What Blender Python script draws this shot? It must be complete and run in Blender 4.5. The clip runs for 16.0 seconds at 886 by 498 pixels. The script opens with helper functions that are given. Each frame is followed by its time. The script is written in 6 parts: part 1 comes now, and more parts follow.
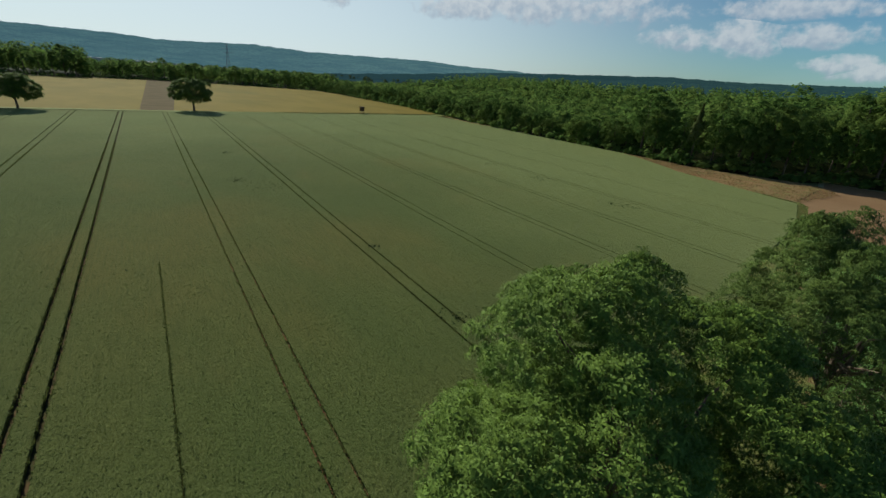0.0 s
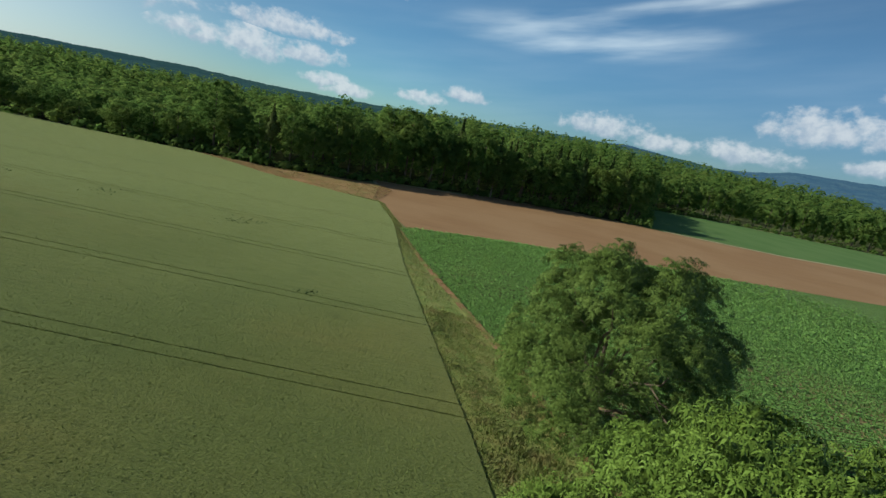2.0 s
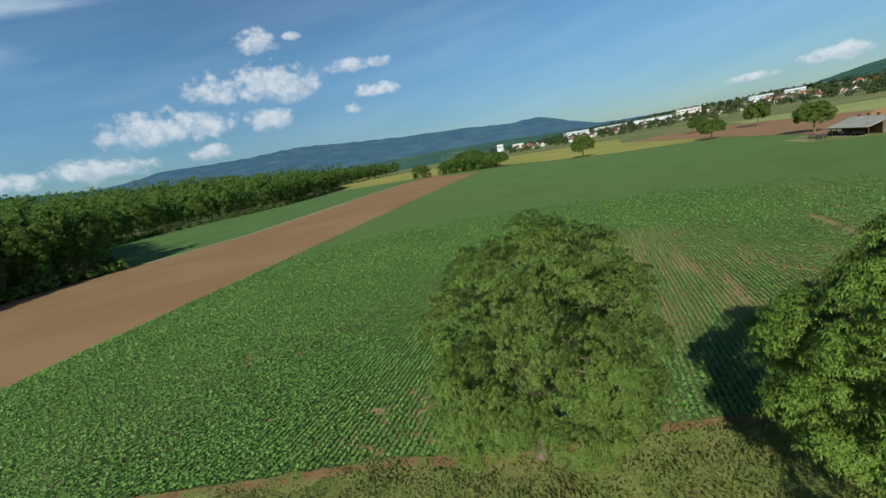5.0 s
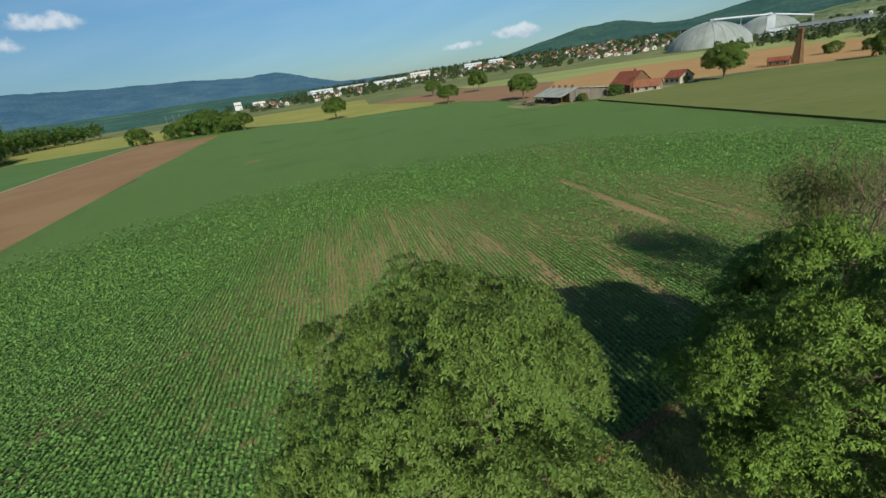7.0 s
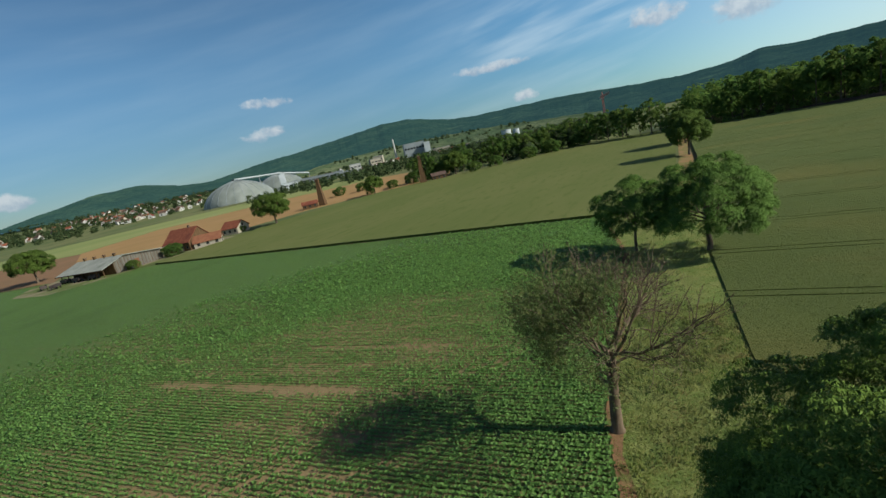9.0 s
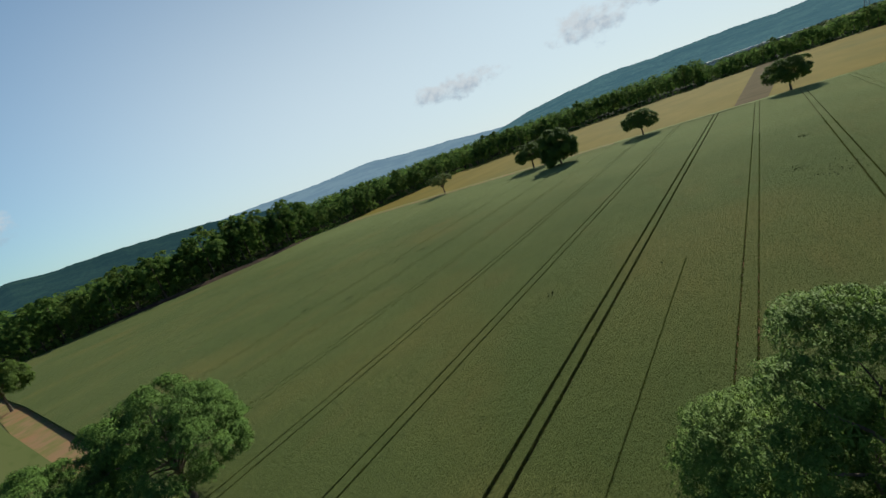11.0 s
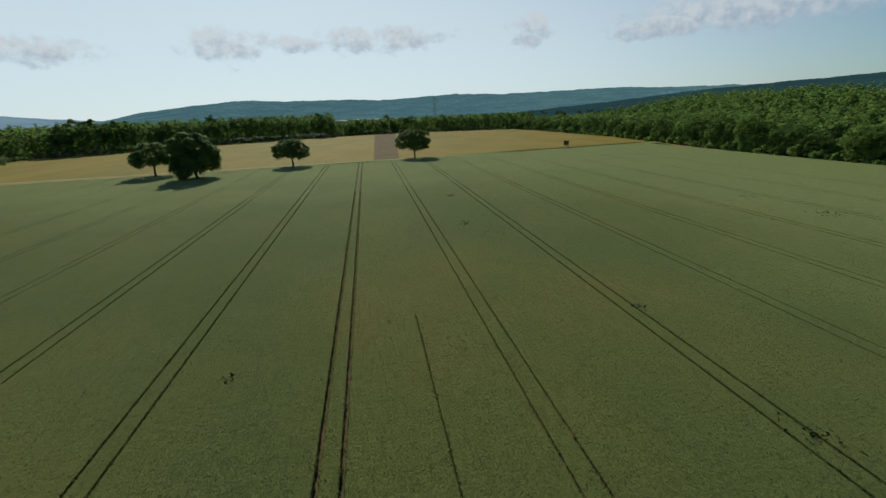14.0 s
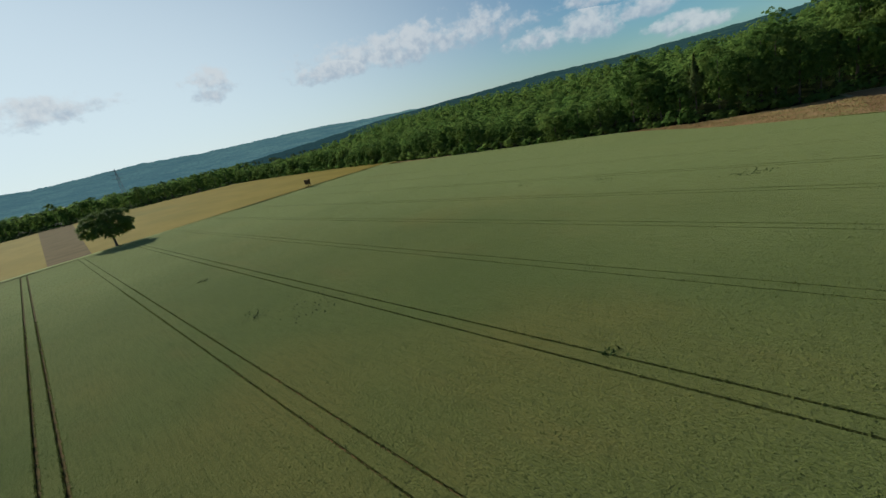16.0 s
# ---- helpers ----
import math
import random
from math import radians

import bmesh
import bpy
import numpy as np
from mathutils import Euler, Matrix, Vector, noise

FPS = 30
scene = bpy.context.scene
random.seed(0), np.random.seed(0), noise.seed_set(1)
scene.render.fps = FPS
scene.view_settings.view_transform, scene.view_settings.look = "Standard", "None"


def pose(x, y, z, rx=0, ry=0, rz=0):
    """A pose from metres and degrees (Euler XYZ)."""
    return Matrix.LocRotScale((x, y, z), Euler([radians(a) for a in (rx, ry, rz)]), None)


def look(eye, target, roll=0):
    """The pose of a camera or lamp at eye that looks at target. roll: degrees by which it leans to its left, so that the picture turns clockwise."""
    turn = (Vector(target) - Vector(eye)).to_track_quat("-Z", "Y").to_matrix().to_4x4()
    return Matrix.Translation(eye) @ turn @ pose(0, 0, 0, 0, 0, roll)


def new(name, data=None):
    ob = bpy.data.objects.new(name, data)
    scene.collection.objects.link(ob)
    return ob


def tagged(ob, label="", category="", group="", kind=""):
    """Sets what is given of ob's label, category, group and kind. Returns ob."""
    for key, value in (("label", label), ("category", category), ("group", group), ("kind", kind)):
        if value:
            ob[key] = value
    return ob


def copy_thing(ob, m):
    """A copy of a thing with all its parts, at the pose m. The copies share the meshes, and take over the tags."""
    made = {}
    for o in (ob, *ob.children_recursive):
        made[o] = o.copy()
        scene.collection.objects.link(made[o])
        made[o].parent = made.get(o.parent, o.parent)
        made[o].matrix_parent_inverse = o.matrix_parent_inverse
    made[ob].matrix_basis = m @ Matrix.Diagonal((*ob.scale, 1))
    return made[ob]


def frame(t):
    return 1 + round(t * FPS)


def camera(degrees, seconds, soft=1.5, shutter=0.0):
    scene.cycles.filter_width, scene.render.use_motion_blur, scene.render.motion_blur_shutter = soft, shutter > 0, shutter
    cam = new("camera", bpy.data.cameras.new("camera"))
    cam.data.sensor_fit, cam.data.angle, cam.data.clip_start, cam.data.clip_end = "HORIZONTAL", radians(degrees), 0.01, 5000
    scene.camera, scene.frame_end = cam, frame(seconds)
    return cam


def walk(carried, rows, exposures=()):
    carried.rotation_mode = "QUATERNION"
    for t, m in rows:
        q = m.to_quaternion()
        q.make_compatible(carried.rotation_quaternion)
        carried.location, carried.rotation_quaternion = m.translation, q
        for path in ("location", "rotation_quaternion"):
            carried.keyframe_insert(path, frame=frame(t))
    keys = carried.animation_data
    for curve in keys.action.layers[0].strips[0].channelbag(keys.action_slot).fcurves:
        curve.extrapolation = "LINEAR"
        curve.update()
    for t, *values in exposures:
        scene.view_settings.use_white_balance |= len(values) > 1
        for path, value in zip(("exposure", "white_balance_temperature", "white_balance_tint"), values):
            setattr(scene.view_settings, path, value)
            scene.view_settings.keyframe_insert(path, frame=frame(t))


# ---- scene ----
cam = camera(90.0, 16.0)
PATH = [
    (0, (9.466, -12.499, 20.859), (10.508, -10.948, 20.144), 4.2),
    (0.5, (9.333, -8.42, 20.822), (10.646, -7.136, 20.031), 7.7),
    (1, (10.013, -3.685, 20.792), (11.636, -2.831, 19.995), 9.2),
    (1.5, (12.037, 1.306, 20.4), (13.867, 1.707, 19.699), 7.9),
    (2, (15.786, 5.852, 19.643), (17.726, 5.867, 19.16), 11.5),
    (2.5, (19.31, 10.301, 18.884), (21.204, 9.709, 18.632), 9.5),
    (3, (23.069, 14.245, 18.261), (24.707, 13.126, 18.011), 6.8),
    (3.2, (24.77, 15.571, 18.009), (26.28, 14.291, 17.729), 6.8),
    (5.3, (39.122, 18.844, 20.201), (39.829, 17.021, 19.777), -12.1),
    (5.5, (40.159, 18.146, 20.564), (40.779, 16.297, 20.122), -13.3),
    (6, (42.214, 15.636, 21.485), (42.566, 13.744, 20.94), -13.7),
    (6.5, (43.545, 12.182, 22.13), (43.629, 10.302, 21.453), -10.5),
    (7, (44.203, 7.881, 22.383), (44.024, 6.029, 21.649), -8.5),
    (7.5, (44.194, 2.809, 22.268), (43.733, 1.025, 21.491), -10.5),
    (8, (43.626, -2.418, 21.974), (42.795, -4.07, 21.212), -12.4),
    (8.5, (41.671, -8.21, 21.891), (40.407, -9.639, 21.29), -12.3),
    (9, (38.431, -13.936, 21.615), (36.736, -14.899, 21.169), -12.3),
    (9.5, (34.277, -18.961, 21.996), (32.32, -19.223, 21.681), -13.5),
    (10, (30.052, -22.389, 22.648), (28.136, -21.837, 22.486), -17.1),
    (10.2, (27.933, -23.233, 23.067), (26.135, -22.372, 22.905), -18.4),
    (12.3, (11.709, -17.952, 24.599), (11.175, -16.132, 23.964), -12.3),
    (12.5, (10.494, -16.796, 24.414), (10.064, -14.952, 23.769), -11.3),
    (13, (8.229, -12.773, 23.308), (8.011, -10.892, 22.665), -8.2),
    (13.5, (6.402, -8.011, 22.025), (6.39, -6.1, 21.434), -5.4),
    (14, (4.92, -2.718, 20.812), (5.211, -0.828, 20.224), -2.7),
    (14.5, (4.242, 3.06, 19.694), (4.79, 4.892, 19.107), -1.7),
    (15, (3.534, 9.251, 19.04), (4.354, 10.977, 18.449), -2.8),
    (15.5, (4.09, 16.072, 18.694), (5.177, 17.641, 18.097), -7.4),
    (16, (5.824, 22.797, 18.679), (7.095, 24.233, 18.113), -13.2),
]
EXPOSURES = [(0.0, -0.35), (0.5, -0.38), (1.5, -0.15), (3.0, 0.05), (7.0, 0.05), (8.0, -0.05), (8.5, -0.15), (9.5, -0.2), (10.2, -0.25), (12.3, -0.37), (15.0, -0.32), (16.0, -0.27)]
walk(cam, [(t, look(eye, target, roll)) for t, eye, target, roll in PATH], EXPOSURES)

# ---- sky and sun ----
SUN_AZ, SUN_EL = -7.5, 31.0          # degrees from +y towards +x, and above the horizon
sun_way = Vector((math.sin(radians(SUN_AZ)) * math.cos(radians(SUN_EL)), math.cos(radians(SUN_AZ)) * math.cos(radians(SUN_EL)), math.sin(radians(SUN_EL))))
sun = new("sun", bpy.data.lights.new("sun", "SUN"))
sun.data.energy, sun.data.angle, sun.data.color = 5.0, radians(0.55), (0.96, 0.96, 0.83)
sun.matrix_world = look(sun_way * 100, (0, 0, 0))


class Nodes:
    """A short way to write node trees."""

    def __init__(self, tree, fresh=True):
        self.tree = tree
        if fresh:
            tree.nodes.clear()

    def add(self, kind, **settings):
        node = self.tree.nodes.new(kind)
        if "operation" in settings:
            node.operation = settings["operation"]
        if "blend_type" in settings:
            node.blend_type = settings["blend_type"]
        if "data_type" in settings:
            node.data_type = settings["data_type"]
        if "sky_type" in settings:
            node.sky_type = settings["sky_type"]
        if "attribute_name" in settings:
            node.attribute_name = settings["attribute_name"]
        if "interpolation_type" in settings:
            node.interpolation_type = settings["interpolation_type"]
        return node

    def link(self, a, b):
        self.tree.links.new(a, b)

    def put(self, socket, value):
        if isinstance(value, bpy.types.NodeSocket):
            self.link(value, socket)
        elif value is not None:
            socket.default_value = value

    def math(self, op, a, b=None, c=None, clamp=False):
        n = self.add("ShaderNodeMath", operation=op)
        n.use_clamp = clamp
        for s, v in zip(n.inputs, (a, b, c)):
            self.put(s, v)
        return n.outputs[0]

    def mix(self, f, a, b):
        n = self.add("ShaderNodeMix", data_type="RGBA")
        self.put(n.inputs[0], f)
        for s, v in ((n.inputs[6], a), (n.inputs[7], b)):
            self.put(s, (*v, 1.0) if isinstance(v, tuple) and len(v) == 3 else v)
        return n.outputs[2]

    def step(self, v, lo, hi):
        n = self.add("ShaderNodeMapRange", interpolation_type="SMOOTHSTEP")
        self.put(n.inputs[0], v)
        n.inputs[1].default_value, n.inputs[2].default_value = lo, hi
        return n.outputs[0]

    def noise(self, where, scale, detail=4.0, rough=0.55, stretch=None):
        if stretch:
            m = self.add("ShaderNodeMapping")
            self.link(where, m.inputs[0])
            m.inputs[3].default_value = stretch
            where = m.outputs[0]
        n = self.add("ShaderNodeTexNoise")
        self.link(where, n.inputs["Vector"])
        n.inputs["Scale"].default_value, n.inputs["Detail"].default_value, n.inputs["Roughness"].default_value = scale, detail, rough
        return n.outputs["Fac"]


# clouds: azimuth, elevation, half width, half height (degrees)
CLOUDS = [(127.3, 7.4, 6.2, 1.7), (132.4, 10.7, 2.9, 1.4), (138.6, 11.0, 5.0, 2.1), (137.4, 7.4, 2.5, 1.3), (130.4, 4.7, 2.0, 0.9), (138.0, 15.5, 2.2, 1.2), (141.8, 15.9, 1.0, 0.5), (147.5, 12.1, 2.5, 0.8),
          (151.3, 12.2, 1.3, 0.7), (150.6, 9.0, 2.5, 0.8), (147.2, 7.3, 1.0, 0.7), (119.5, 4.2, 5.5, 1.1), (112.5, 3.9, 4.0, 1.0), (105.5, 4.7, 4.6, 1.4), (88.6, 5.2, 2.3, 0.9), (83.5, 3.9, 2.6, 0.9),
          (72.2, 3.6, 2.8, 0.9), (74.0, 3.0, 2.8, 1.0), (69.4, 6.0, 3.4, 1.3), (67.0, 8.4, 5.5, 1.2), (63.6, 5.6, 3.6, 1.9), (58.4, 5.5, 3.6, 1.2), (79.4, 15.0, 2.6, 1.1),
          (43.7, 8.4, 12.0, 2.2), (34.5, 7.6, 4.5, 1.3), (2.5, 8.3, 7.5, 1.5), (-6.5, 7.9, 3.2, 0.9), (-14.4, 7.7, 3.8, 1.9), (-30.9, 7.0, 5.4, 1.3), (20.0, 8.3, 2.5, 1.7),
          (197.4, 3.1, 2.8, 0.7), (191.7, 2.5, 2.2, 0.4), (223.5, 8.8, 2.1, 0.6), (222.3, 5.5, 2.1, 0.7), (251.0, 7.7, 3.6, 0.55), (268.8, 8.4, 2.8, 1.0), (277.2, 7.2, 3.2, 1.6), (254.3, 3.6, 1.3, 0.7)]
# thin high cloud: azimuth, elevation, half width, half height, tilt (degrees up for each degree of azimuth), thickness
VEILS = [(101.0, 13.8, 15.0, 2.2, 0.05, 0.6), (112.0, 18.0, 26.0, 1.0, 0.2, 0.55), (95.0, 18.5, 14.0, 1.3, 0.1, 0.4), (254.0, 11.6, 6.0, 2.2, 0.15, 0.55), (270.1, 16.8, 7.5, 2.2, 0.05, 0.65), (264.0, 23.6, 2.8, 1.6, -0.4, 0.6), (262.0, 9.6, 12.0, 2.0, 0.1, 0.4), (300.0, 14.0, 18.0, 5.0, 0.2, 0.4)]


def build_sky():
    world = bpy.data.worlds.new("sky")
    scene.world = world
    world.use_nodes = True
    n = Nodes(world.node_tree)
    sky = n.add("ShaderNodeTexSky", sky_type="NISHITA")
    sky.sun_disc, sky.sun_elevation, sky.sun_rotation = False, radians(SUN_EL), radians(SUN_AZ)
    sky.air_density, sky.dust_density, sky.ozone_density, sky.altitude = 1.0, 0.5, 2.0, 300
    where = n.add("ShaderNodeTexCoord").outputs["Generated"]
    axes = n.add("ShaderNodeSeparateXYZ")
    n.link(where, axes.inputs[0])
    x, y, z = axes.outputs
    az = n.math("WRAP", n.math("MULTIPLY", n.math("ARCTAN2", x, y), 180 / math.pi), 308.0, -52.0)
    el = n.math("MULTIPLY", n.math("ARCSINE", z), 180 / math.pi)
    near, lift = None, None
    for a, e, w, h in CLOUDS:
        w, h = w * 1.15, h * 1.2
        da = n.math("MULTIPLY_ADD", az, 1 / w, -a / w)
        de = n.math("MULTIPLY_ADD", el, 1 / h, -e / h)
        m = n.math("MULTIPLY_ADD", de, de, n.math("MULTIPLY", da, da))
        if near is None:
            near, lift = m, de
        else:
            more = n.math("LESS_THAN", m, near)
            lift = n.math("MULTIPLY_ADD", more, n.math("SUBTRACT", de, lift), lift)
            near = n.math("MINIMUM", near, m)
    heap = n.math("SUBTRACT", 1.0, n.math("MINIMUM", near, 4.0))
    puff = n.math("ADD", n.math("MULTIPLY", n.noise(where, 17.0, 3.0, 0.5, (1.0, 1.0, 1.5)), 0.45), n.math("MULTIPLY", n.noise(where, 42.0, 6.0, 0.58, (1.0, 1.0, 1.3)), 0.55))
    low = n.noise(where, 60.0, 4.0, 0.55)
    keen = n.math("SUBTRACT", heap, n.math("MULTIPLY", n.step(lift, -0.1, -0.9), 0.5))
    cover = n.step(n.math("ADD", n.math("MULTIPLY", keen, 0.95), n.math("MULTIPLY", n.math("SUBTRACT", puff, 0.5), 5.0)), -0.25, 0.95)
    streak = n.add("ShaderNodeCombineXYZ")
    n.put(streak.inputs[0], n.math("MULTIPLY", az, 0.05))
    n.put(streak.inputs[1], n.math("MULTIPLY_ADD", az, -0.05, n.math("MULTIPLY", el, 0.34)))
    thread = n.noise(streak.outputs[0], 1.2, 4.0, 0.5)
    thin = None
    for a, e, w, h, tilt, thick in VEILS:
        da = n.math("MULTIPLY_ADD", az, 1 / w, -a / w)
        de = n.math("MULTIPLY_ADD", el, 1 / h, n.math("MULTIPLY_ADD", az, -tilt / h, (a * tilt - e) / h))
        m = n.math("MULTIPLY", n.step(n.math("MULTIPLY_ADD", de, de, n.math("MULTIPLY", da, da)), 1.6, 0.0), thick)
        thin = m if thin is None else n.math("MAXIMUM", thin, m)
    wisp = n.math("MULTIPLY", n.step(thread, 0.3, 0.85), n.math("ADD", thin, n.math("ADD", 0.07, n.math("MULTIPLY", n.step(n.math("ADD", y, n.math("MULTIPLY", x, -0.6)), -0.2, 0.6), 0.15))))
    wisp = n.math("MULTIPLY", wisp, n.step(el, 62.0, 28.0))
    west = n.math("ADD", y, n.math("MULTIPLY", x, -0.3))
    veil = n.math("MULTIPLY", n.step(west, 0.08, 1.0), n.math("MULTIPLY", n.step(el, 48.0, 4.0), 0.82))
    tint = n.add("ShaderNodeMix", data_type="RGBA", blend_type="MULTIPLY")
    n.put(tint.inputs[0], 1.0)
    n.link(sky.outputs[0], tint.inputs[6])
    n.link(n.mix(n.step(y, 0.1, 0.8), n.mix(n.step(y, -0.8, -0.1), (0.80, 1.14, 1.27), (0.98, 1.56, 1.76)), (0.82, 1.08, 1.17)), tint.inputs[7])
    side = n.add("ShaderNodeMix", data_type="RGBA", blend_type="MULTIPLY")
    n.put(side.inputs[0], 1.0)
    n.link(tint.outputs[2], side.inputs[6])
    n.link(n.mix(n.step(x, -1.0, 1.0), (1.02, 1.02, 1.01), (0.75, 0.76, 0.77)), side.inputs[7])
    crest = n.add("ShaderNodeMix", data_type="RGBA", blend_type="MULTIPLY")
    n.link(n.step(el, 24.0, 62.0), crest.inputs[0])
    n.link(side.outputs[2], crest.inputs[6])
    crest.inputs[7].default_value = (0.3, 0.36, 0.46, 1)
    low_back = n.math("MULTIPLY", n.step(el, 15.0, 1.0), n.step(y, 0.35, -0.35))
    dusk = n.add("ShaderNodeMix", data_type="RGBA", blend_type="MULTIPLY")
    n.link(low_back, dusk.inputs[0])
    n.link(crest.outputs[2], dusk.inputs[6])
    dusk.inputs[7].default_value = (0.68, 0.67, 0.74, 1)
    blue = n.mix(n.math("MAXIMUM", wisp, veil), dusk.outputs[2], (10.4, 12.2, 13.0))
    body = n.mix(n.step(n.math("ADD", n.math("MULTIPLY", lift, 0.34), n.math("SUBTRACT", n.math("MULTIPLY", low, 1.3), 0.12)), 0.15, 0.8), (5.2, 6.4, 7.8), (8.9, 9.6, 10.1))
    sky_col = n.mix(n.math("MULTIPLY", cover, 0.77), blue, body)
    back = n.add("ShaderNodeBackground")
    n.link(sky_col, back.inputs[0])
    back.inputs[1].default_value = 0.08
    out = n.add("ShaderNodeOutputWorld")
    n.link(back.outputs[0], out.inputs[0])


build_sky()

# ---- materials ----


def surface(name, paint, rough=0.9, spec=0.02, bump=None, strength=0.4, distance=0.05, thin=0.0, metal=0.0, dull=0.0):
    """paint(n, where) gives the colour; bump(n, where) the relief; thin: how much light passes through a leaf;
    dull: how rough the diffuse surface is."""
    mat = bpy.data.materials.new(name)
    mat.use_nodes = True
    n = Nodes(mat.node_tree)
    where = n.add("ShaderNodeNewGeometry").outputs["Position"]
    colour = paint(n, where) if callable(paint) else (*paint, 1.0)
    b = n.add("ShaderNodeBsdfPrincipled")
    n.put(b.inputs["Base Color"], colour)
    b.inputs["Roughness"].default_value, b.inputs["Specular IOR Level"].default_value, b.inputs["Metallic"].default_value = rough, spec, metal
    b.inputs["Diffuse Roughness"].default_value = dull
    if bump:
        r = n.add("ShaderNodeBump")
        n.link(bump(n, where), r.inputs["Height"])
        r.inputs["Strength"].default_value, r.inputs["Distance"].default_value = strength, distance
        n.link(r.outputs[0], b.inputs["Normal"])
    last = b.outputs[0]
    if thin:
        t = n.add("ShaderNodeBsdfTranslucent")
        n.put(t.inputs[0], colour)
        m = n.add("ShaderNodeMixShader")
        m.inputs[0].default_value = thin
        n.link(last, m.inputs[1])
        n.link(t.outputs[0], m.inputs[2])
        last = m.outputs[0]
    out = n.add("ShaderNodeOutputMaterial")
    n.link(last, out.inputs[0])
    return mat


def two(c1, c2, scale, lo=0.35, hi=0.65, detail=5.0, c3=None, scale3=1.0, lo3=0.5, hi3=0.75, stretch=None):
    def paint(n, where):
        col = n.mix(n.step(n.noise(where, scale, detail, 0.6, stretch), lo, hi), c1, c2)
        if c3:
            col = n.mix(n.step(n.noise(where, scale3, 4.0, 0.55, stretch), lo3, hi3), col, c3)
        return col
    return paint


def leafy(c1, c2, c3):
    """Leaves: each its own shade, with broad drifts over the crown."""
    def paint(n, where):
        g = n.add("ShaderNodeNewGeometry")
        col = n.mix(g.outputs["Random Per Island"], c1, c2)
        return n.mix(n.step(n.noise(where, 0.55, 3.0), 0.45, 0.75), col, c3)
    return paint


def woods(c1, c2, c3):
    """A wood of many trees: each clump its own shade, each tree too."""
    def paint(n, where):
        g = n.add("ShaderNodeNewGeometry")
        col = n.mix(g.outputs["Random Per Island"], c1, c2)
        return n.mix(n.step(n.noise(where, 0.09, 2.0), 0.42, 0.66), col, c3)
    return paint


def wheat_paint(n, where):
    col = n.mix(n.step(n.noise(where, 0.03, 4.0, 0.6), 0.36, 0.66), (0.0948, 0.123, 0.0304), (0.123, 0.142, 0.0372))
    col = n.mix(n.math("MULTIPLY", n.step(n.noise(where, 0.1, 5.0, 0.62, (1.0, 0.4, 1.0)), 0.52, 0.8), 0.5), col, (0.178, 0.134, 0.0406))
    axes = n.add("ShaderNodeSeparateXYZ")
    n.link(where, axes.inputs[0])
    ripe = n.math("ADD", n.math("POWER", n.math("DIVIDE", n.math("SUBTRACT", axes.outputs[0], 10.0), 34.0), 2.0), n.math("POWER", n.math("DIVIDE", n.math("SUBTRACT", axes.outputs[1], 30.0), 48.0), 2.0))
    ripe = n.math("ADD", n.math("MULTIPLY", n.step(ripe, 1.0, 0.1), 0.14), n.noise(where, 0.03, 3.0, 0.55, (1.0, 0.6, 1.0)))
    col = n.mix(n.math("MULTIPLY", n.step(ripe, 0.5, 0.75), 0.62), col, (0.191, 0.151, 0.0372))
    col = n.mix(n.math("MULTIPLY", n.step(n.noise(where, 2.2, 5.0, 0.7), 0.45, 0.75), 0.35), col, (0.0724, 0.0979, 0.0211))
    # paler crop eastwards; northwards the paling stands in for haze over distance
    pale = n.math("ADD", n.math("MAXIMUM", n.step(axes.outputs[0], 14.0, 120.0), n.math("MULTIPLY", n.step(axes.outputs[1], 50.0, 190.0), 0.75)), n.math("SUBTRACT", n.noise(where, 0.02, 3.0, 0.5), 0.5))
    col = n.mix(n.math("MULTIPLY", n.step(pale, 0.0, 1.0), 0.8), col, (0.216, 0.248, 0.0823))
    drill = n.noise(where, 4.2, 3.0, 0.6, (1.0, 0.07, 1.0))
    col = n.mix(n.math("MULTIPLY", n.step(drill, 0.42, 0.72), 0.4), col, (0.0596, 0.0807, 0.0162))
    return n.mix(n.math("MULTIPLY", n.step(n.noise(where, 9.0, 3.0, 0.7, (1.0, 0.4, 1.0)), 0.48, 0.72), 0.45), col, (0.214, 0.22, 0.0862))


def wheat_relief(n, where):
    a = n.noise(where, 7.0, 5.0, 0.7, (1.0, 0.45, 1.0))
    drill = n.noise(where, 4.2, 3.0, 0.6, (1.0, 0.07, 1.0))
    return n.math("ADD", n.math("MULTIPLY", drill, -0.5), n.math("ADD", a, n.math("MULTIPLY", n.noise(where, 1.1, 3.0), 0.6)))


def beet_paint(n, where):
    cover = n.add("ShaderNodeAttribute", attribute_name="cover").outputs["Fac"]
    soil = n.mix(n.noise(where, 1.4, 6.0, 0.7), (0.25, 0.172, 0.088), (0.33, 0.235, 0.122))
    # low leaves, in dark colours that stand in for shade between the plants
    leaf = n.mix(n.step(n.noise(where, 0.05, 4.0), 0.35, 0.65), (0.066, 0.11, 0.0374), (0.0935, 0.138, 0.0484))
    leaf = n.mix(n.step(n.noise(where, 5.0, 4.0, 0.7), 0.45, 0.75), leaf, (0.055, 0.0715, 0.0307))
    grain = n.math("MULTIPLY", n.math("SUBTRACT", n.noise(where, 2.6, 5.0, 0.7, (1.0, 0.16, 1.0)), 0.5), 1.5)
    return n.mix(n.step(n.math("ADD", cover, grain), 0.3, 1.0), soil, leaf)


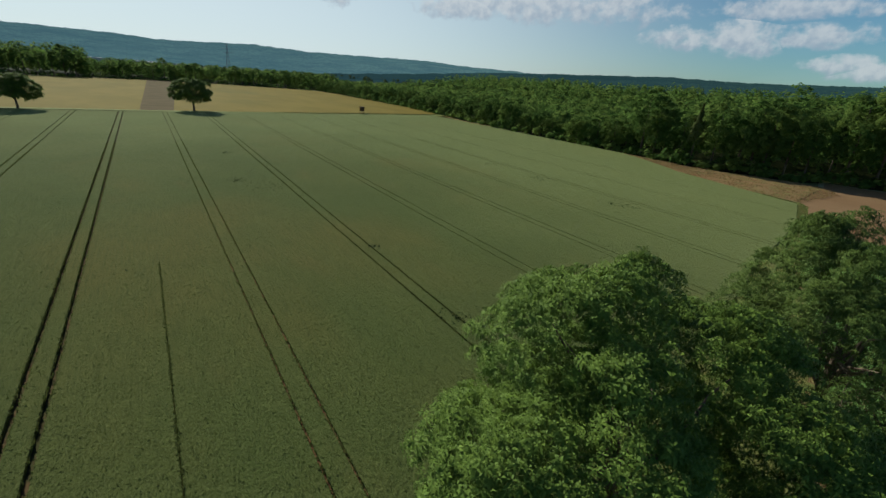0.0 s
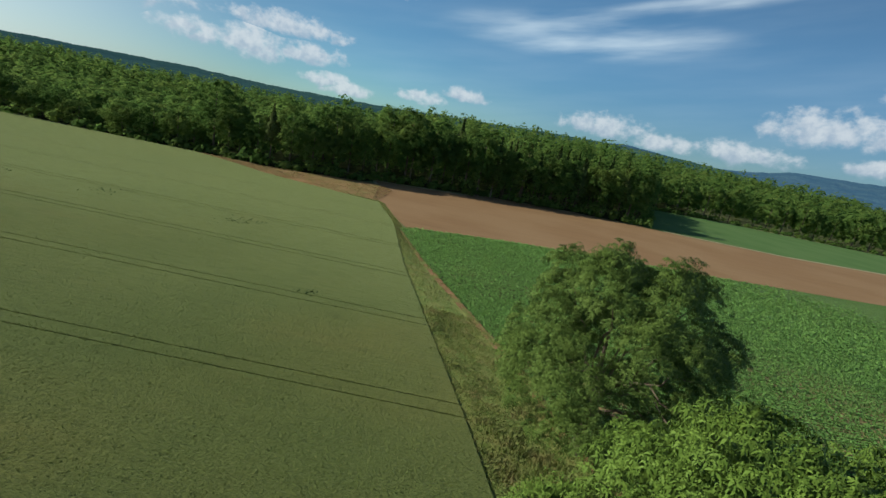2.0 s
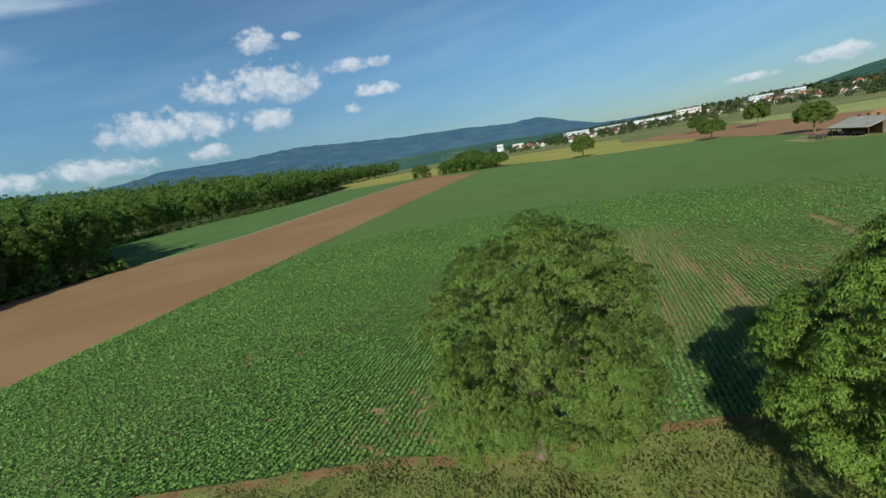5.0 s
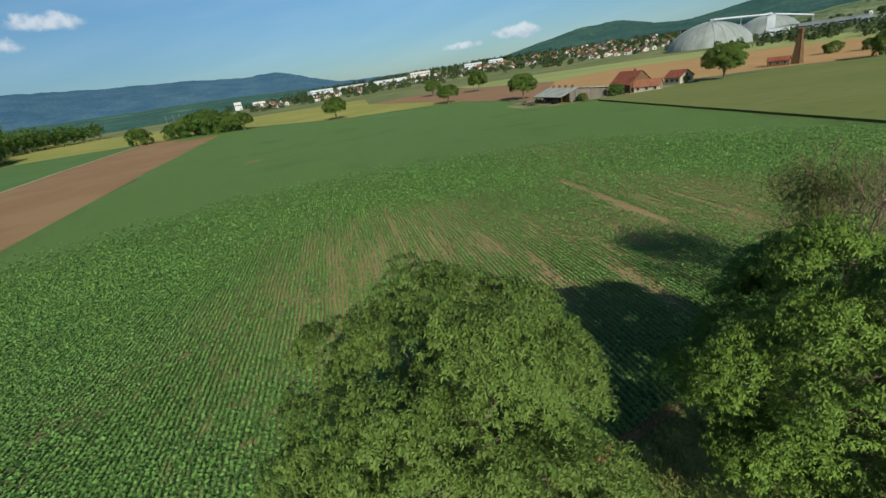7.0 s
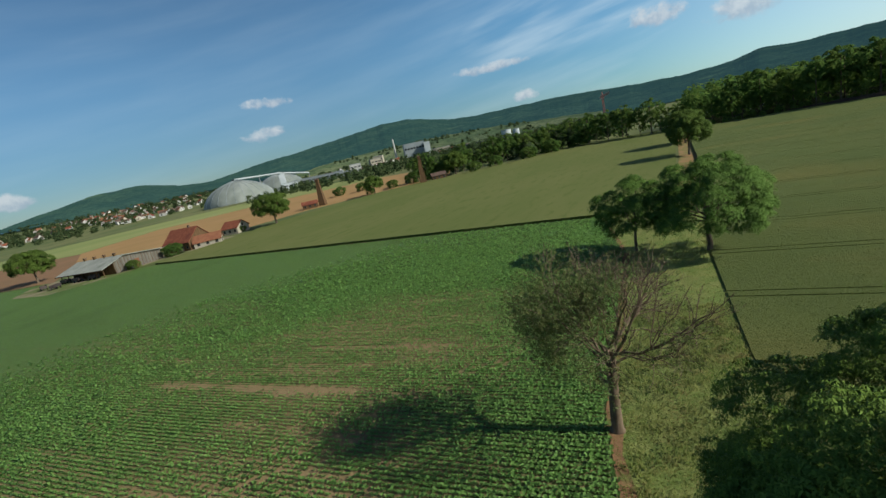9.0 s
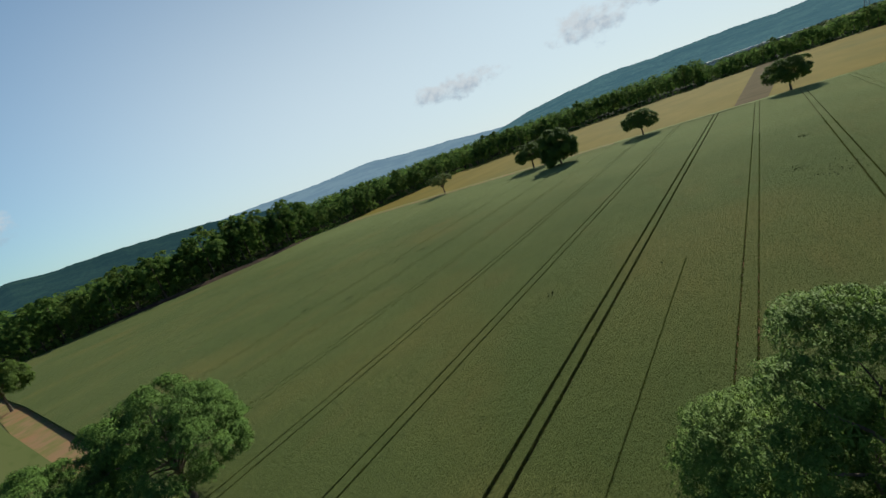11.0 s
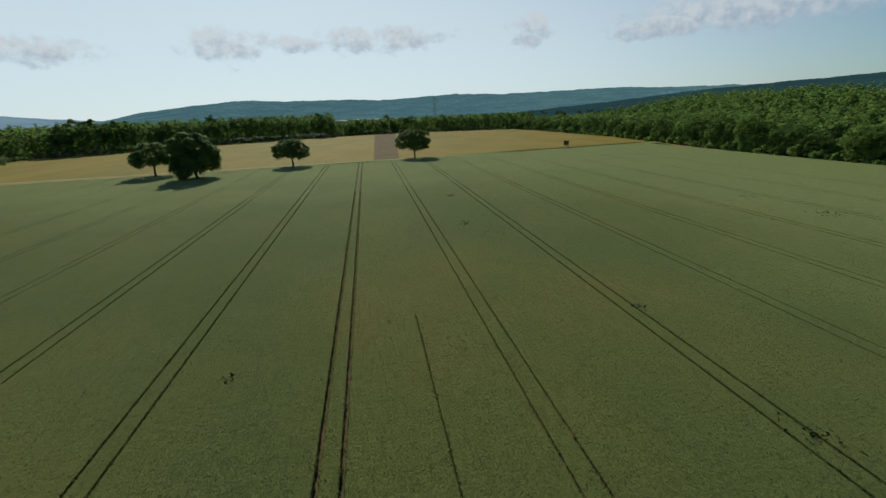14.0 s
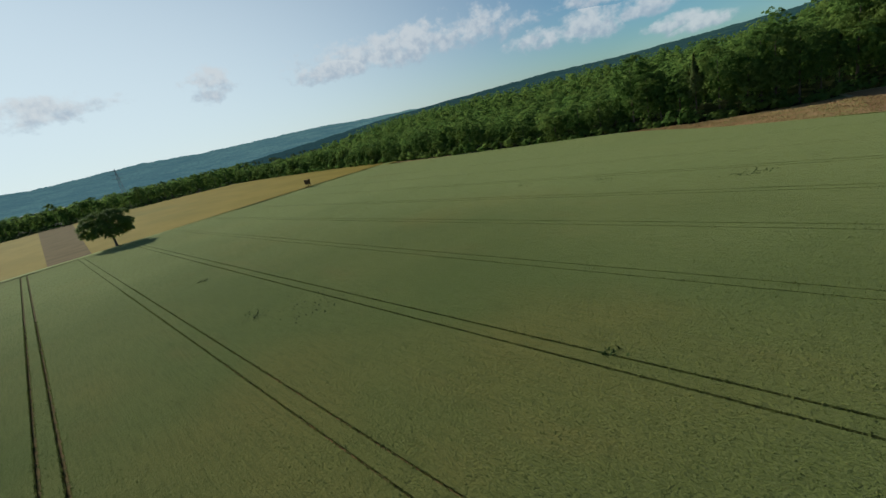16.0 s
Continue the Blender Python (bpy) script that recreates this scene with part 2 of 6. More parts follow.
def soil_paint(n, where):
    col = n.mix(n.noise(where, 0.5, 6.0, 0.65, (1.0, 0.12, 1.0)), (0.22, 0.125, 0.0616), (0.295, 0.176, 0.0898))
    col = n.mix(n.math("MULTIPLY", n.step(n.noise(where, 0.9, 5.0, 0.6, (1.0, 0.03, 1.0)), 0.5, 0.75), 0.4), col, (0.176, 0.101, 0.0528))
    return n.mix(n.math("MULTIPLY", n.step(n.noise(where, 0.025, 3.0), 0.4, 0.65), 0.5), col, (0.317, 0.201, 0.107))


def strip_paint(n, where):
    col = n.mix(n.step(n.noise(where, 0.5, 5.0, 0.65), 0.35, 0.65), (0.175, 0.235, 0.06), (0.265, 0.28, 0.09))
    return n.mix(n.math("MULTIPLY", n.step(n.noise(where, 0.13, 4.0, 0.6), 0.52, 0.72), 0.45), col, (0.28, 0.21, 0.095))


def island(c1, c2):
    def paint(n, where):
        return n.mix(n.add("ShaderNodeNewGeometry").outputs["Random Per Island"], c1, c2)
    return paint


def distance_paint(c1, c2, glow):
    """Hills kilometres off: woods with paler clearings; glow is the air's haze, painted on as emission."""
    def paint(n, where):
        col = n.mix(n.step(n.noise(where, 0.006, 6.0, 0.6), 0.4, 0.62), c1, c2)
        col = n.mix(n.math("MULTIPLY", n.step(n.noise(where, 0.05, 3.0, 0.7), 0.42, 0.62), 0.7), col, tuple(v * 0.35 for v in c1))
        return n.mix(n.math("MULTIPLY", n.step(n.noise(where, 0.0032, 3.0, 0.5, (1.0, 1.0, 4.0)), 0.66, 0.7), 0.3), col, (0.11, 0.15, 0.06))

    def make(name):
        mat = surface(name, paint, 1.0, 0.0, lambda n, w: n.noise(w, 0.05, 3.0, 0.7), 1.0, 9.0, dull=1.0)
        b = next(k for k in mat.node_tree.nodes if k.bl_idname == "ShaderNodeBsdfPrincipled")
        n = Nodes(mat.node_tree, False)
        # haze of the air, given as uneven emission instead of real air
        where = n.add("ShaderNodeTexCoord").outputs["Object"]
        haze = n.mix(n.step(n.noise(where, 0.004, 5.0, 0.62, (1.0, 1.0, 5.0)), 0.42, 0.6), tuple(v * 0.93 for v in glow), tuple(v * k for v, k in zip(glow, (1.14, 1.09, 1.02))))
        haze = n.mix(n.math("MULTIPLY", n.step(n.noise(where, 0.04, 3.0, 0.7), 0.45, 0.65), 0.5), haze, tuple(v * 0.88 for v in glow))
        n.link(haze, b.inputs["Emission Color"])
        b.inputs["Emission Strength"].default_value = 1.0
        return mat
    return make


M = {}
M["meadow"] = surface("meadow", two((0.141, 0.167, 0.0704), (0.202, 0.202, 0.0924), 0.008, c3=(0.101, 0.132, 0.0528), scale3=0.03))
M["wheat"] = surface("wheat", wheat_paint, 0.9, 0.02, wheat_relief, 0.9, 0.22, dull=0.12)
fuzz = next(k for k in M["wheat"].node_tree.nodes if k.bl_idname == "ShaderNodeBsdfPrincipled")
fuzz.inputs["Sheen Weight"].default_value, fuzz.inputs["Sheen Roughness"].default_value, fuzz.inputs["Sheen Tint"].default_value = 0.07, 0.6, (0.75, 0.85, 0.6, 1)
M["wheat_ear"] = surface("wheat_ear", island((0.114, 0.15, 0.037), (0.202, 0.207, 0.0704)), 0.85, 0.05, thin=0.25, dull=0.3)
M["rut"] = surface("rut_soil", two((0.0748, 0.0748, 0.0317), (0.141, 0.095, 0.0484), 0.9))
M["red_soil"] = surface("red_track_soil", two((0.2, 0.1, 0.052), (0.12, 0.095, 0.04), 0.5, 0.42, 0.6), 0.95, 0.04)
M["red_margin"] = surface("margin_soil", two((0.22, 0.125, 0.066), (0.3, 0.17, 0.09), 0.8, c3=(0.17, 0.19, 0.06), scale3=0.5, lo3=0.48, hi3=0.62), 0.95, 0.03, lambda n, w: n.noise(w, 4.0, 4.0, 0.7), 0.6, 0.08)
M["beet_ground"] = surface("beet_ground", beet_paint, 0.9, 0.06, lambda n, w: n.noise(w, 4.0, 4.0, 0.7), 0.6, 0.1)
M["beet_leaf"] = surface("beet_leaf", island((0.15, 0.305, 0.0708), (0.266, 0.45, 0.119)), 0.5, 0.3, thin=0.42)
M["beet_ridge"] = surface("beet_ridge", two((0.0871, 0.151, 0.0335), (0.123, 0.201, 0.0481), 1.5, c3=(0.0828, 0.138, 0.0295), scale3=0.04), 0.7, 0.15, lambda n, w: n.noise(w, 6.0, 4.0, 0.7), 0.9, 0.15)
M["soil"] = surface("ploughed_soil", soil_paint, 0.95, 0.1, lambda n, w: n.noise(w, 2.5, 5.0, 0.7, (1.0, 0.3, 1.0)), 0.7, 0.12)
M["dark_earth"] = surface("dark_earth", two((0.0528, 0.0352, 0.0264), (0.0968, 0.0616, 0.044), 0.4, c3=(0.0704, 0.0704, 0.0308), scale3=0.15), 0.95, 0.1, lambda n, w: n.noise(w, 1.5, 5.0, 0.7), 0.8, 0.3)
M["strip"] = surface("rough_grass", strip_paint, 0.9, 0.1, lambda n, w: n.noise(w, 3.0, 5.0, 0.7), 0.8, 0.2)
M["grass_blade"] = surface("grass_blade", leafy((0.235, 0.31, 0.08), (0.4, 0.395, 0.148), (0.4, 0.34, 0.148)), 0.8, 0.08, thin=0.5)
M["dry_blade"] = surface("dry_blade", island((0.405, 0.238, 0.132), (0.317, 0.273, 0.114)), 0.85, 0.1, thin=0.5)
M["gold"] = surface("ripe_barley", two((0.2, 0.151, 0.024), (0.237, 0.177, 0.0317), 0.05, c3=(0.163, 0.14, 0.0266), scale3=0.02, stretch=(1.0, 0.4, 1.0)), 0.9, 0.05)
M["stubble"] = surface("bare_strip", two((0.128, 0.0978, 0.0495), (0.162, 0.119, 0.06), 0.1))
M["dry"] = surface("dry_grass", two((0.345, 0.211, 0.112), (0.223, 0.201, 0.0723), 0.25, c3=(0.378, 0.201, 0.106), scale3=0.08))
M["wheat_pale"] = surface("pale_wheat", two((0.143, 0.165, 0.0538), (0.173, 0.182, 0.065), 0.03, c3=(0.121, 0.147, 0.0434), scale3=0.4, stretch=(0.3, 1.0, 1.0)))
M["light_meadow"] = surface("light_meadow", two((0.268, 0.3, 0.108), (0.329, 0.336, 0.138), 0.02, c3=(0.207, 0.264, 0.09), scale3=0.01, stretch=(0.3, 1.0, 1.0)))
M["green_field"] = surface("green_field", two((0.088, 0.158, 0.0528), (0.106, 0.176, 0.0616), 0.05))
M["yellow_field"] = surface("yellow_field", two((0.252, 0.252, 0.0678), (0.319, 0.29, 0.0871), 0.02))
M["ochre"] = surface("ochre_field", two((0.425, 0.25, 0.115), (0.378, 0.231, 0.102), 0.02))
M["brown"] = surface("brown_field", two((0.29, 0.165, 0.0968), (0.252, 0.155, 0.0871), 0.03))
M["yard"] = surface("trodden_yard", two((0.3, 0.24, 0.16), (0.2, 0.2, 0.1), 0.12, c3=(0.14, 0.17, 0.06), scale3=0.06, lo3=0.45, hi3=0.6))
M["gravel"] = surface("pale_gravel", two((0.315, 0.274, 0.164), (0.374, 0.325, 0.197), 0.6))
M["bark"] = surface("bark", two((0.103, 0.0778, 0.0572), (0.194, 0.149, 0.109), 4.0, stretch=(1, 1, 0.25)), 0.9, 0.1, lambda n, w: n.noise(w, 9.0, 5.0, 0.7, (1, 1, 0.2)), 0.8, 0.05)
M["dead_bark"] = surface("dead_bark", two((0.13, 0.088, 0.06), (0.22, 0.16, 0.115), 3.0, stretch=(1, 1, 0.3)), 0.9, 0.1)
M["walnut"] = surface("walnut_leaf", leafy((0.0858, 0.148, 0.0226), (0.157, 0.24, 0.0423), (0.127, 0.2, 0.0347)), 0.6, 0.1, thin=0.05)
M["walnut_dull"] = surface("dull_walnut_leaf", leafy((0.0709, 0.119, 0.0227), (0.135, 0.196, 0.0415), (0.108, 0.158, 0.0337)), 0.6, 0.12, thin=0.08)
M["walnut_dark"] = surface("dark_leaf", leafy((0.0692, 0.135, 0.0238), (0.132, 0.225, 0.0428), (0.103, 0.179, 0.0356)), 0.7, 0.1, thin=0.08)
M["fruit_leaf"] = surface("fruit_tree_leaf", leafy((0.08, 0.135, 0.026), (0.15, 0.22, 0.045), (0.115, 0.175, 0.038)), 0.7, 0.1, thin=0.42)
M["wood_leaf"] = surface("forest_leaf", woods((0.0766, 0.149, 0.036), (0.138, 0.23, 0.0538), (0.166, 0.237, 0.0574)), 0.85, 0.04, thin=0.6)
# darker and bluer than forest_leaf, in place of haze over the valley
M["valley_leaf"] = surface("valley_leaf", woods((0.0396, 0.066, 0.0308), (0.0748, 0.11, 0.044), (0.088, 0.114, 0.0484)), 0.85, 0.04, thin=0.35)
M["fir"] = surface("fir_needle", woods((0.0431, 0.0739, 0.0246), (0.0801, 0.117, 0.037), (0.105, 0.129, 0.0394)), 0.85, 0.04, thin=0.2)
M["dry_leaf"] = surface("withered_leaf", leafy((0.098, 0.15, 0.042), (0.185, 0.225, 0.075), (0.19, 0.175, 0.065)), 0.7, 0.12, thin=0.3)
# near-black: the shade under the trees is put into this colour
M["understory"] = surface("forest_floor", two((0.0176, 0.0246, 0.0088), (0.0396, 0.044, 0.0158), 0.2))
M["board"] = surface("weathered_boards", two((0.13, 0.117, 0.0994), (0.179, 0.165, 0.144), 0.7, c3=(0.0959, 0.0824, 0.0686), scale3=2.0, stretch=(3.0, 3.0, 0.2)))
M["old_wood"] = surface("brown_old_boards", two((0.106, 0.0616, 0.0352), (0.158, 0.0968, 0.0528), 0.8, stretch=(3.0, 3.0, 0.2)))
M["grey_roof"] = surface("grey_fibre_roof", two((0.29, 0.297, 0.264), (0.37, 0.37, 0.33), 0.4, c3=(0.224, 0.231, 0.198), scale3=0.2))
M["red_roof"] = surface("red_tile_roof", two((0.204, 0.0656, 0.0425), (0.272, 0.096, 0.0595), 0.6, c3=(0.162, 0.056, 0.0425), scale3=0.25))
M["orange_roof"] = surface("orange_tile_roof", two((0.272, 0.119, 0.0684), (0.232, 0.0935, 0.057), 0.6))
M["dark_roof"] = surface("dark_tile_roof", two((0.114, 0.0748, 0.0616), (0.158, 0.106, 0.088), 0.5))
M["plaster"] = surface("white_plaster", two((0.493, 0.48, 0.458), (0.563, 0.546, 0.528), 0.3))
M["cream"] = surface("cream_plaster", two((0.387, 0.343, 0.273), (0.44, 0.387, 0.317), 0.3))
M["sheet_metal"] = surface("white_sheet_metal", two((0.458, 0.495, 0.524), (0.528, 0.558, 0.589), 0.1), 0.6, 0.3)
M["grey_metal"] = surface("grey_cladding", two((0.211, 0.238, 0.255), (0.273, 0.299, 0.317), 0.05), 0.6, 0.3)
M["dome"] = surface("grey_dome_skin", two((0.2, 0.22, 0.2), (0.27, 0.29, 0.265), 0.03, c3=(0.31, 0.33, 0.31), scale3=0.02), 0.6, 0.2)
M["glass"] = surface("dark_window", (0.0264, 0.0308, 0.0352), 0.15, 0.5)
M["dark_inside"] = surface("dark_opening", (0.022, 0.0194, 0.0176), 0.9, 0.05)
M["door_brown"] = surface("brown_barn_door", two((0.176, 0.0792, 0.044), (0.229, 0.106, 0.0616), 0.8))
# red dulled in the colour, for the haze at this distance
M["crane_red"] = surface("hazed_red_steel", two((0.264, 0.106, 0.0968), (0.317, 0.132, 0.114), 0.5), 0.6, 0.2)
M["steel"] = surface("grey_steel", (0.264, 0.273, 0.282), 0.5, 0.4, metal=0.5)
M["machine"] = surface("dull_machine_paint", two((0.044, 0.0484, 0.0528), (0.0968, 0.0616, 0.0528), 1.5), 0.6, 0.3)
M["weed"] = surface("dark_spot_tuft", island((0.0264, 0.0484, 0.0123), (0.0528, 0.0792, 0.0194)), 0.8, 0.1)

# ---- building helpers ----
rng = np.random.default_rng(7)


def poly_mesh(name, verts, faces, mat, smooth=False):
    me = bpy.data.meshes.new(name)
    me.from_pydata([tuple(v) for v in verts], [], faces)
    me.materials.append(mat)
    if smooth:
        me.polygons.foreach_set("use_smooth", [True] * len(me.polygons))
    me.update()
    return me


def card_mesh(name, quads, mat, outward=None, share=0.6):
    """One mesh of loose four-cornered leaves or blades; quads: an array (n, 4, 3).
    outward: the way each leaf's clump faces; so much of it goes into the shading normals."""
    quads = np.asarray(quads, dtype=np.float32)
    n = len(quads)
    if outward is not None:
        quads = quads[:, ::-1]
    me = bpy.data.meshes.new(name)
    me.vertices.add(n * 4)
    me.vertices.foreach_set("co", quads.reshape(-1))
    me.loops.add(n * 4)
    me.loops.foreach_set("vertex_index", np.arange(n * 4, dtype=np.int32))
    me.polygons.add(n)
    me.polygons.foreach_set("loop_start", np.arange(0, n * 4, 4, dtype=np.int32))
    me.materials.append(mat)
    me.update(calc_edges=True)
    if outward is not None:
        flat = np.cross(quads[:, 1] - quads[:, 0], quads[:, 3] - quads[:, 0])
        flat /= np.linalg.norm(flat, axis=1, keepdims=True) + 1e-9
        way = flat * (1 - share) + outward * share
        way /= np.linalg.norm(way, axis=1, keepdims=True) + 1e-9
        me.polygons.foreach_set("use_smooth", [True] * n)
        me.normals_split_custom_set_from_vertices(np.repeat(way, 4, axis=0).tolist())
    return me


def part(name, mesh, parent, label="", at=None):
    ob = new(name, mesh)
    ob.parent = parent
    if at is not None:
        ob.matrix_basis = at
    return tagged(ob, label) if label else ob


def thing(name, x, y, z=0.0, turn=0.0, label="", category="", group="", kind=""):
    ob = new(name)
    ob.matrix_basis = pose(x, y, z, 0, 0, turn)
    return tagged(ob, label, category, group, kind)


def setting(name, mesh, label, category, kind="structure"):
    return tagged(new(name, mesh), label, category, "", kind)


def box(sx, sy, sz, z0=0.0, cx=0.0, cy=0.0):
    """Corners and faces of a box on z0, centred on cx, cy."""
    v = [(cx + i * sx / 2, cy + j * sy / 2, z0 + k * sz) for k in (0, 1) for i, j in ((-1, -1), (1, -1), (1, 1), (-1, 1))]
    return v, [(3, 2, 1, 0), (4, 5, 6, 7), (0, 1, 5, 4), (1, 2, 6, 5), (2, 3, 7, 6), (3, 0, 4, 7)]


def box_mesh(name, mat, *boxes):
    verts, faces = [], []
    for b in boxes:
        v, fs = box(*b)
        faces += [tuple(i + len(verts) for i in fc) for fc in fs]
        verts += v
    return poly_mesh(name, verts, faces, mat)


def tube(points, radii, sides=8):
    """A tapered tube along points."""
    verts, faces = [], []
    pts = [Vector(p) for p in points]
    for i, p in enumerate(pts):
        way = (pts[min(i + 1, len(pts) - 1)] - pts[max(i - 1, 0)]).normalized()
        side = way.cross(Vector((0.31, 0.95, 0.02)))
        side = side.normalized() if side.length > 1e-3 else Vector((1, 0, 0))
        up = way.cross(side)
        for k in range(sides):
            a = 2 * math.pi * k / sides
            verts.append(p + (side * math.cos(a) + up * math.sin(a)) * radii[i])
    for i in range(len(pts) - 1):
        for k in range(sides):
            a, b = i * sides + k, i * sides + (k + 1) % sides
            faces.append((a, b, b + sides, a + sides))
    return verts, faces


def tubes_mesh(name, mat, runs, sides=8):
    verts, faces = [], []
    for points, radii in runs:
        v, fs = tube(points, radii, sides)
        faces += [tuple(i + len(verts) for i in fc) for fc in fs]
        verts += v
    return poly_mesh(name, verts, faces, mat, True)


def sheet(name, points, z, mat, label, category):
    """A flat field inside a ring of points, lying at z."""
    return setting(name, poly_mesh(name, [(x, y, z) for x, y in points], [tuple(range(len(points)))], mat), label, category)


def value_noise(x, y, cell, seed):
    """Smooth numbers from 0 to 1 over the plan."""
    table = np.random.default_rng(seed).random((128, 128))
    u, v = np.asarray(x) / cell, np.asarray(y) / cell
    i, j = np.floor(u).astype(int), np.floor(v).astype(int)
    a, b = u - i, v - j
    a, b = a * a * (3 - 2 * a), b * b * (3 - 2 * b)
    t = lambda p, q: table[p % 128, q % 128]
    return (t(i, j) * (1 - a) + t(i + 1, j) * a) * (1 - b) + (t(i, j + 1) * (1 - a) + t(i + 1, j + 1) * a) * b


# ---- the plan: edges of the fields, as y over x ----
SOIL = -0.72                                        # the soil under the standing crops, whose tops lie at z = 0


def line(*points):
    xs, ys = [p[0] for p in points], [p[1] for p in points]
    return lambda x: np.interp(x, xs, ys)


wheat_south = line((-280, -9), (-143, -8.5), (-60, -10.5), (-31, -11.2), (-3, -10), (8.3, -9.4), (20, -4.6), (24.7, -3), (44, 1.7), (61, 6.4), (80, 11.6), (110, 18.4), (134, 27), (136, 46), (140, 60), (149, 75), (155, 91))
wheat_north = line((-280, 216), (-148, 215), (-64, 217), (2, 214), (30, 218), (110, 223), (155, 229))
beet_north = line((-62, -30), (-34, -22.7), (8, -20.2), (17.5, -18), (30.6, -13.2), (40, -9.6), (46, -6.2), (55, -4), (62.7, -0.6), (69, 2), (87.4, 9.6), (107, 16.4), (110, 14), (117.5, -11), (120.5, -30), (129.5, -85), (151.5, -214), (178, -398))
beet_south = line((-62, -206), (-46, -262), (-20, -352), (76, -366), (166, -452), (178, -452))
pale_south = line((-322, -85), (-267, -120), (-234, -174), (-212, -196), (-176, -209), (-130, -214), (-96, -209), (-62, -206))


def rise(az, r):
    """The valley floor lifts gently towards the village in the south-west."""
    side = np.clip(1.0 - np.abs(((az - 203 + 180) % 360) - 180) / 62.0, 0, 1)
    side = side * side * (3 - 2 * side)
    return side * 1.35 * np.clip((r - 740) / 1260, 0, 1.0) ** 1.6 * 34


def on_ground(az, r):
    """A place at that azimuth (degrees from +y towards +x) and distance."""
    return (12 + r * math.sin(radians(az)), r * math.cos(radians(az)), SOIL - 0.05 + float(rise(az, r)))


# ground: one sheet to the horizon
radii = [0, 120, 300, 450, 560, 640, 740, 860, 1000, 1150, 1300, 1500, 1700, 1900, 2100, 2400, 2900, 3600, 4300, 4950]
verts = [on_ground(a, r) for r in radii for a in range(0, 360, 3)]
faces = [(i * 120 + k, i * 120 + (k + 1) % 120, (i + 1) * 120 + (k + 1) % 120, (i + 1) * 120 + k) for i in range(len(radii) - 1) for k in range(120)]
setting("ground", poly_mesh("ground", verts, [f[::-1] for f in faces], M["meadow"], True), "wide green valley floor of meadows", "ground")


RUTS = {0: 0.4, -1: 0.22, 1: 0.17, 2: 0.22, -2: 0.2}


def wheat_field():
    """The crop stands as blocks between the wheel ruts, which run as gaps down to the soil."""
    gaps = []
    for k in range(-15, 10):
        w = RUTS.get(k, 0.12)
        gaps += [(15.0 * k - w / 2, 15.0 * k + w / 2), (15.0 * k + 1.56 - w / 2, 15.0 * k + 1.56 + w / 2)]
    gaps = [g for g in gaps if -255 < g[0] < 130]
    cuts = [-280.0] + [v for g in gaps for v in g] + [155.0]
    verts, faces = [], []

    def block(a, b, low, high):
        n = max(2, int((b - a) / 5) + 2)
        xs = np.linspace(a, b, n)
        first = len(verts)
        for x in xs:
            s, e = float(low(x)), float(high(x))
            verts.extend([(x, s, SOIL), (x, s, 0), (x, e, 0), (x, e, SOIL)])
        for i in range(n - 1):
            p, q = first + 4 * i, first + 4 * i + 4
            faces.extend([(p, q, q + 1, p + 1), (p + 1, q + 1, q + 2, p + 2), (p + 2, q + 2, q + 3, p + 3)])
        last = first + 4 * (n - 1)
        faces.extend([(first, first + 1, first + 2, first + 3), (last + 3, last + 2, last + 1, last)])
    for a, b in zip(cuts[0::2], cuts[1::2]):
        if a < 8.35 < b:                            # a single narrow track ends inside the crop
            stop = lambda x: 41.5 + 0 * x
            block(a, 8.31, wheat_south, stop)
            block(8.39, b, wheat_south, stop)
            block(a, b, stop, wheat_north)
        else:
            block(a, b, wheat_south, wheat_north)
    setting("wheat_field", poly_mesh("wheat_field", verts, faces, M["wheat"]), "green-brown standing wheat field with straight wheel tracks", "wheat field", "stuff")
    xs = np.linspace(-279, 154.8, 90)
    pts = [(float(x), float(wheat_south(x)) + 0.1) for x in xs] + [(float(x), float(wheat_north(x)) - 0.1) for x in xs[::-1]]
    sheet("field_soil", pts, SOIL + 0.34, M["rut"], "dark soil in the wheel tracks of the wheat", "soil")


def red_ruts():
    """One pair of wheel tracks is worn down to the reddish soil."""
    for x in (15.0, 16.56):
        sheet("red_rut", [(x - 0.1, float(wheat_south(x)) + 0.2), (x + 0.1, float(wheat_south(x)) + 0.2), (x + 0.08, 70), (x - 0.08, 70)], -0.16, M["red_soil"], "narrow wheel track worn to reddish soil", "wheel track")


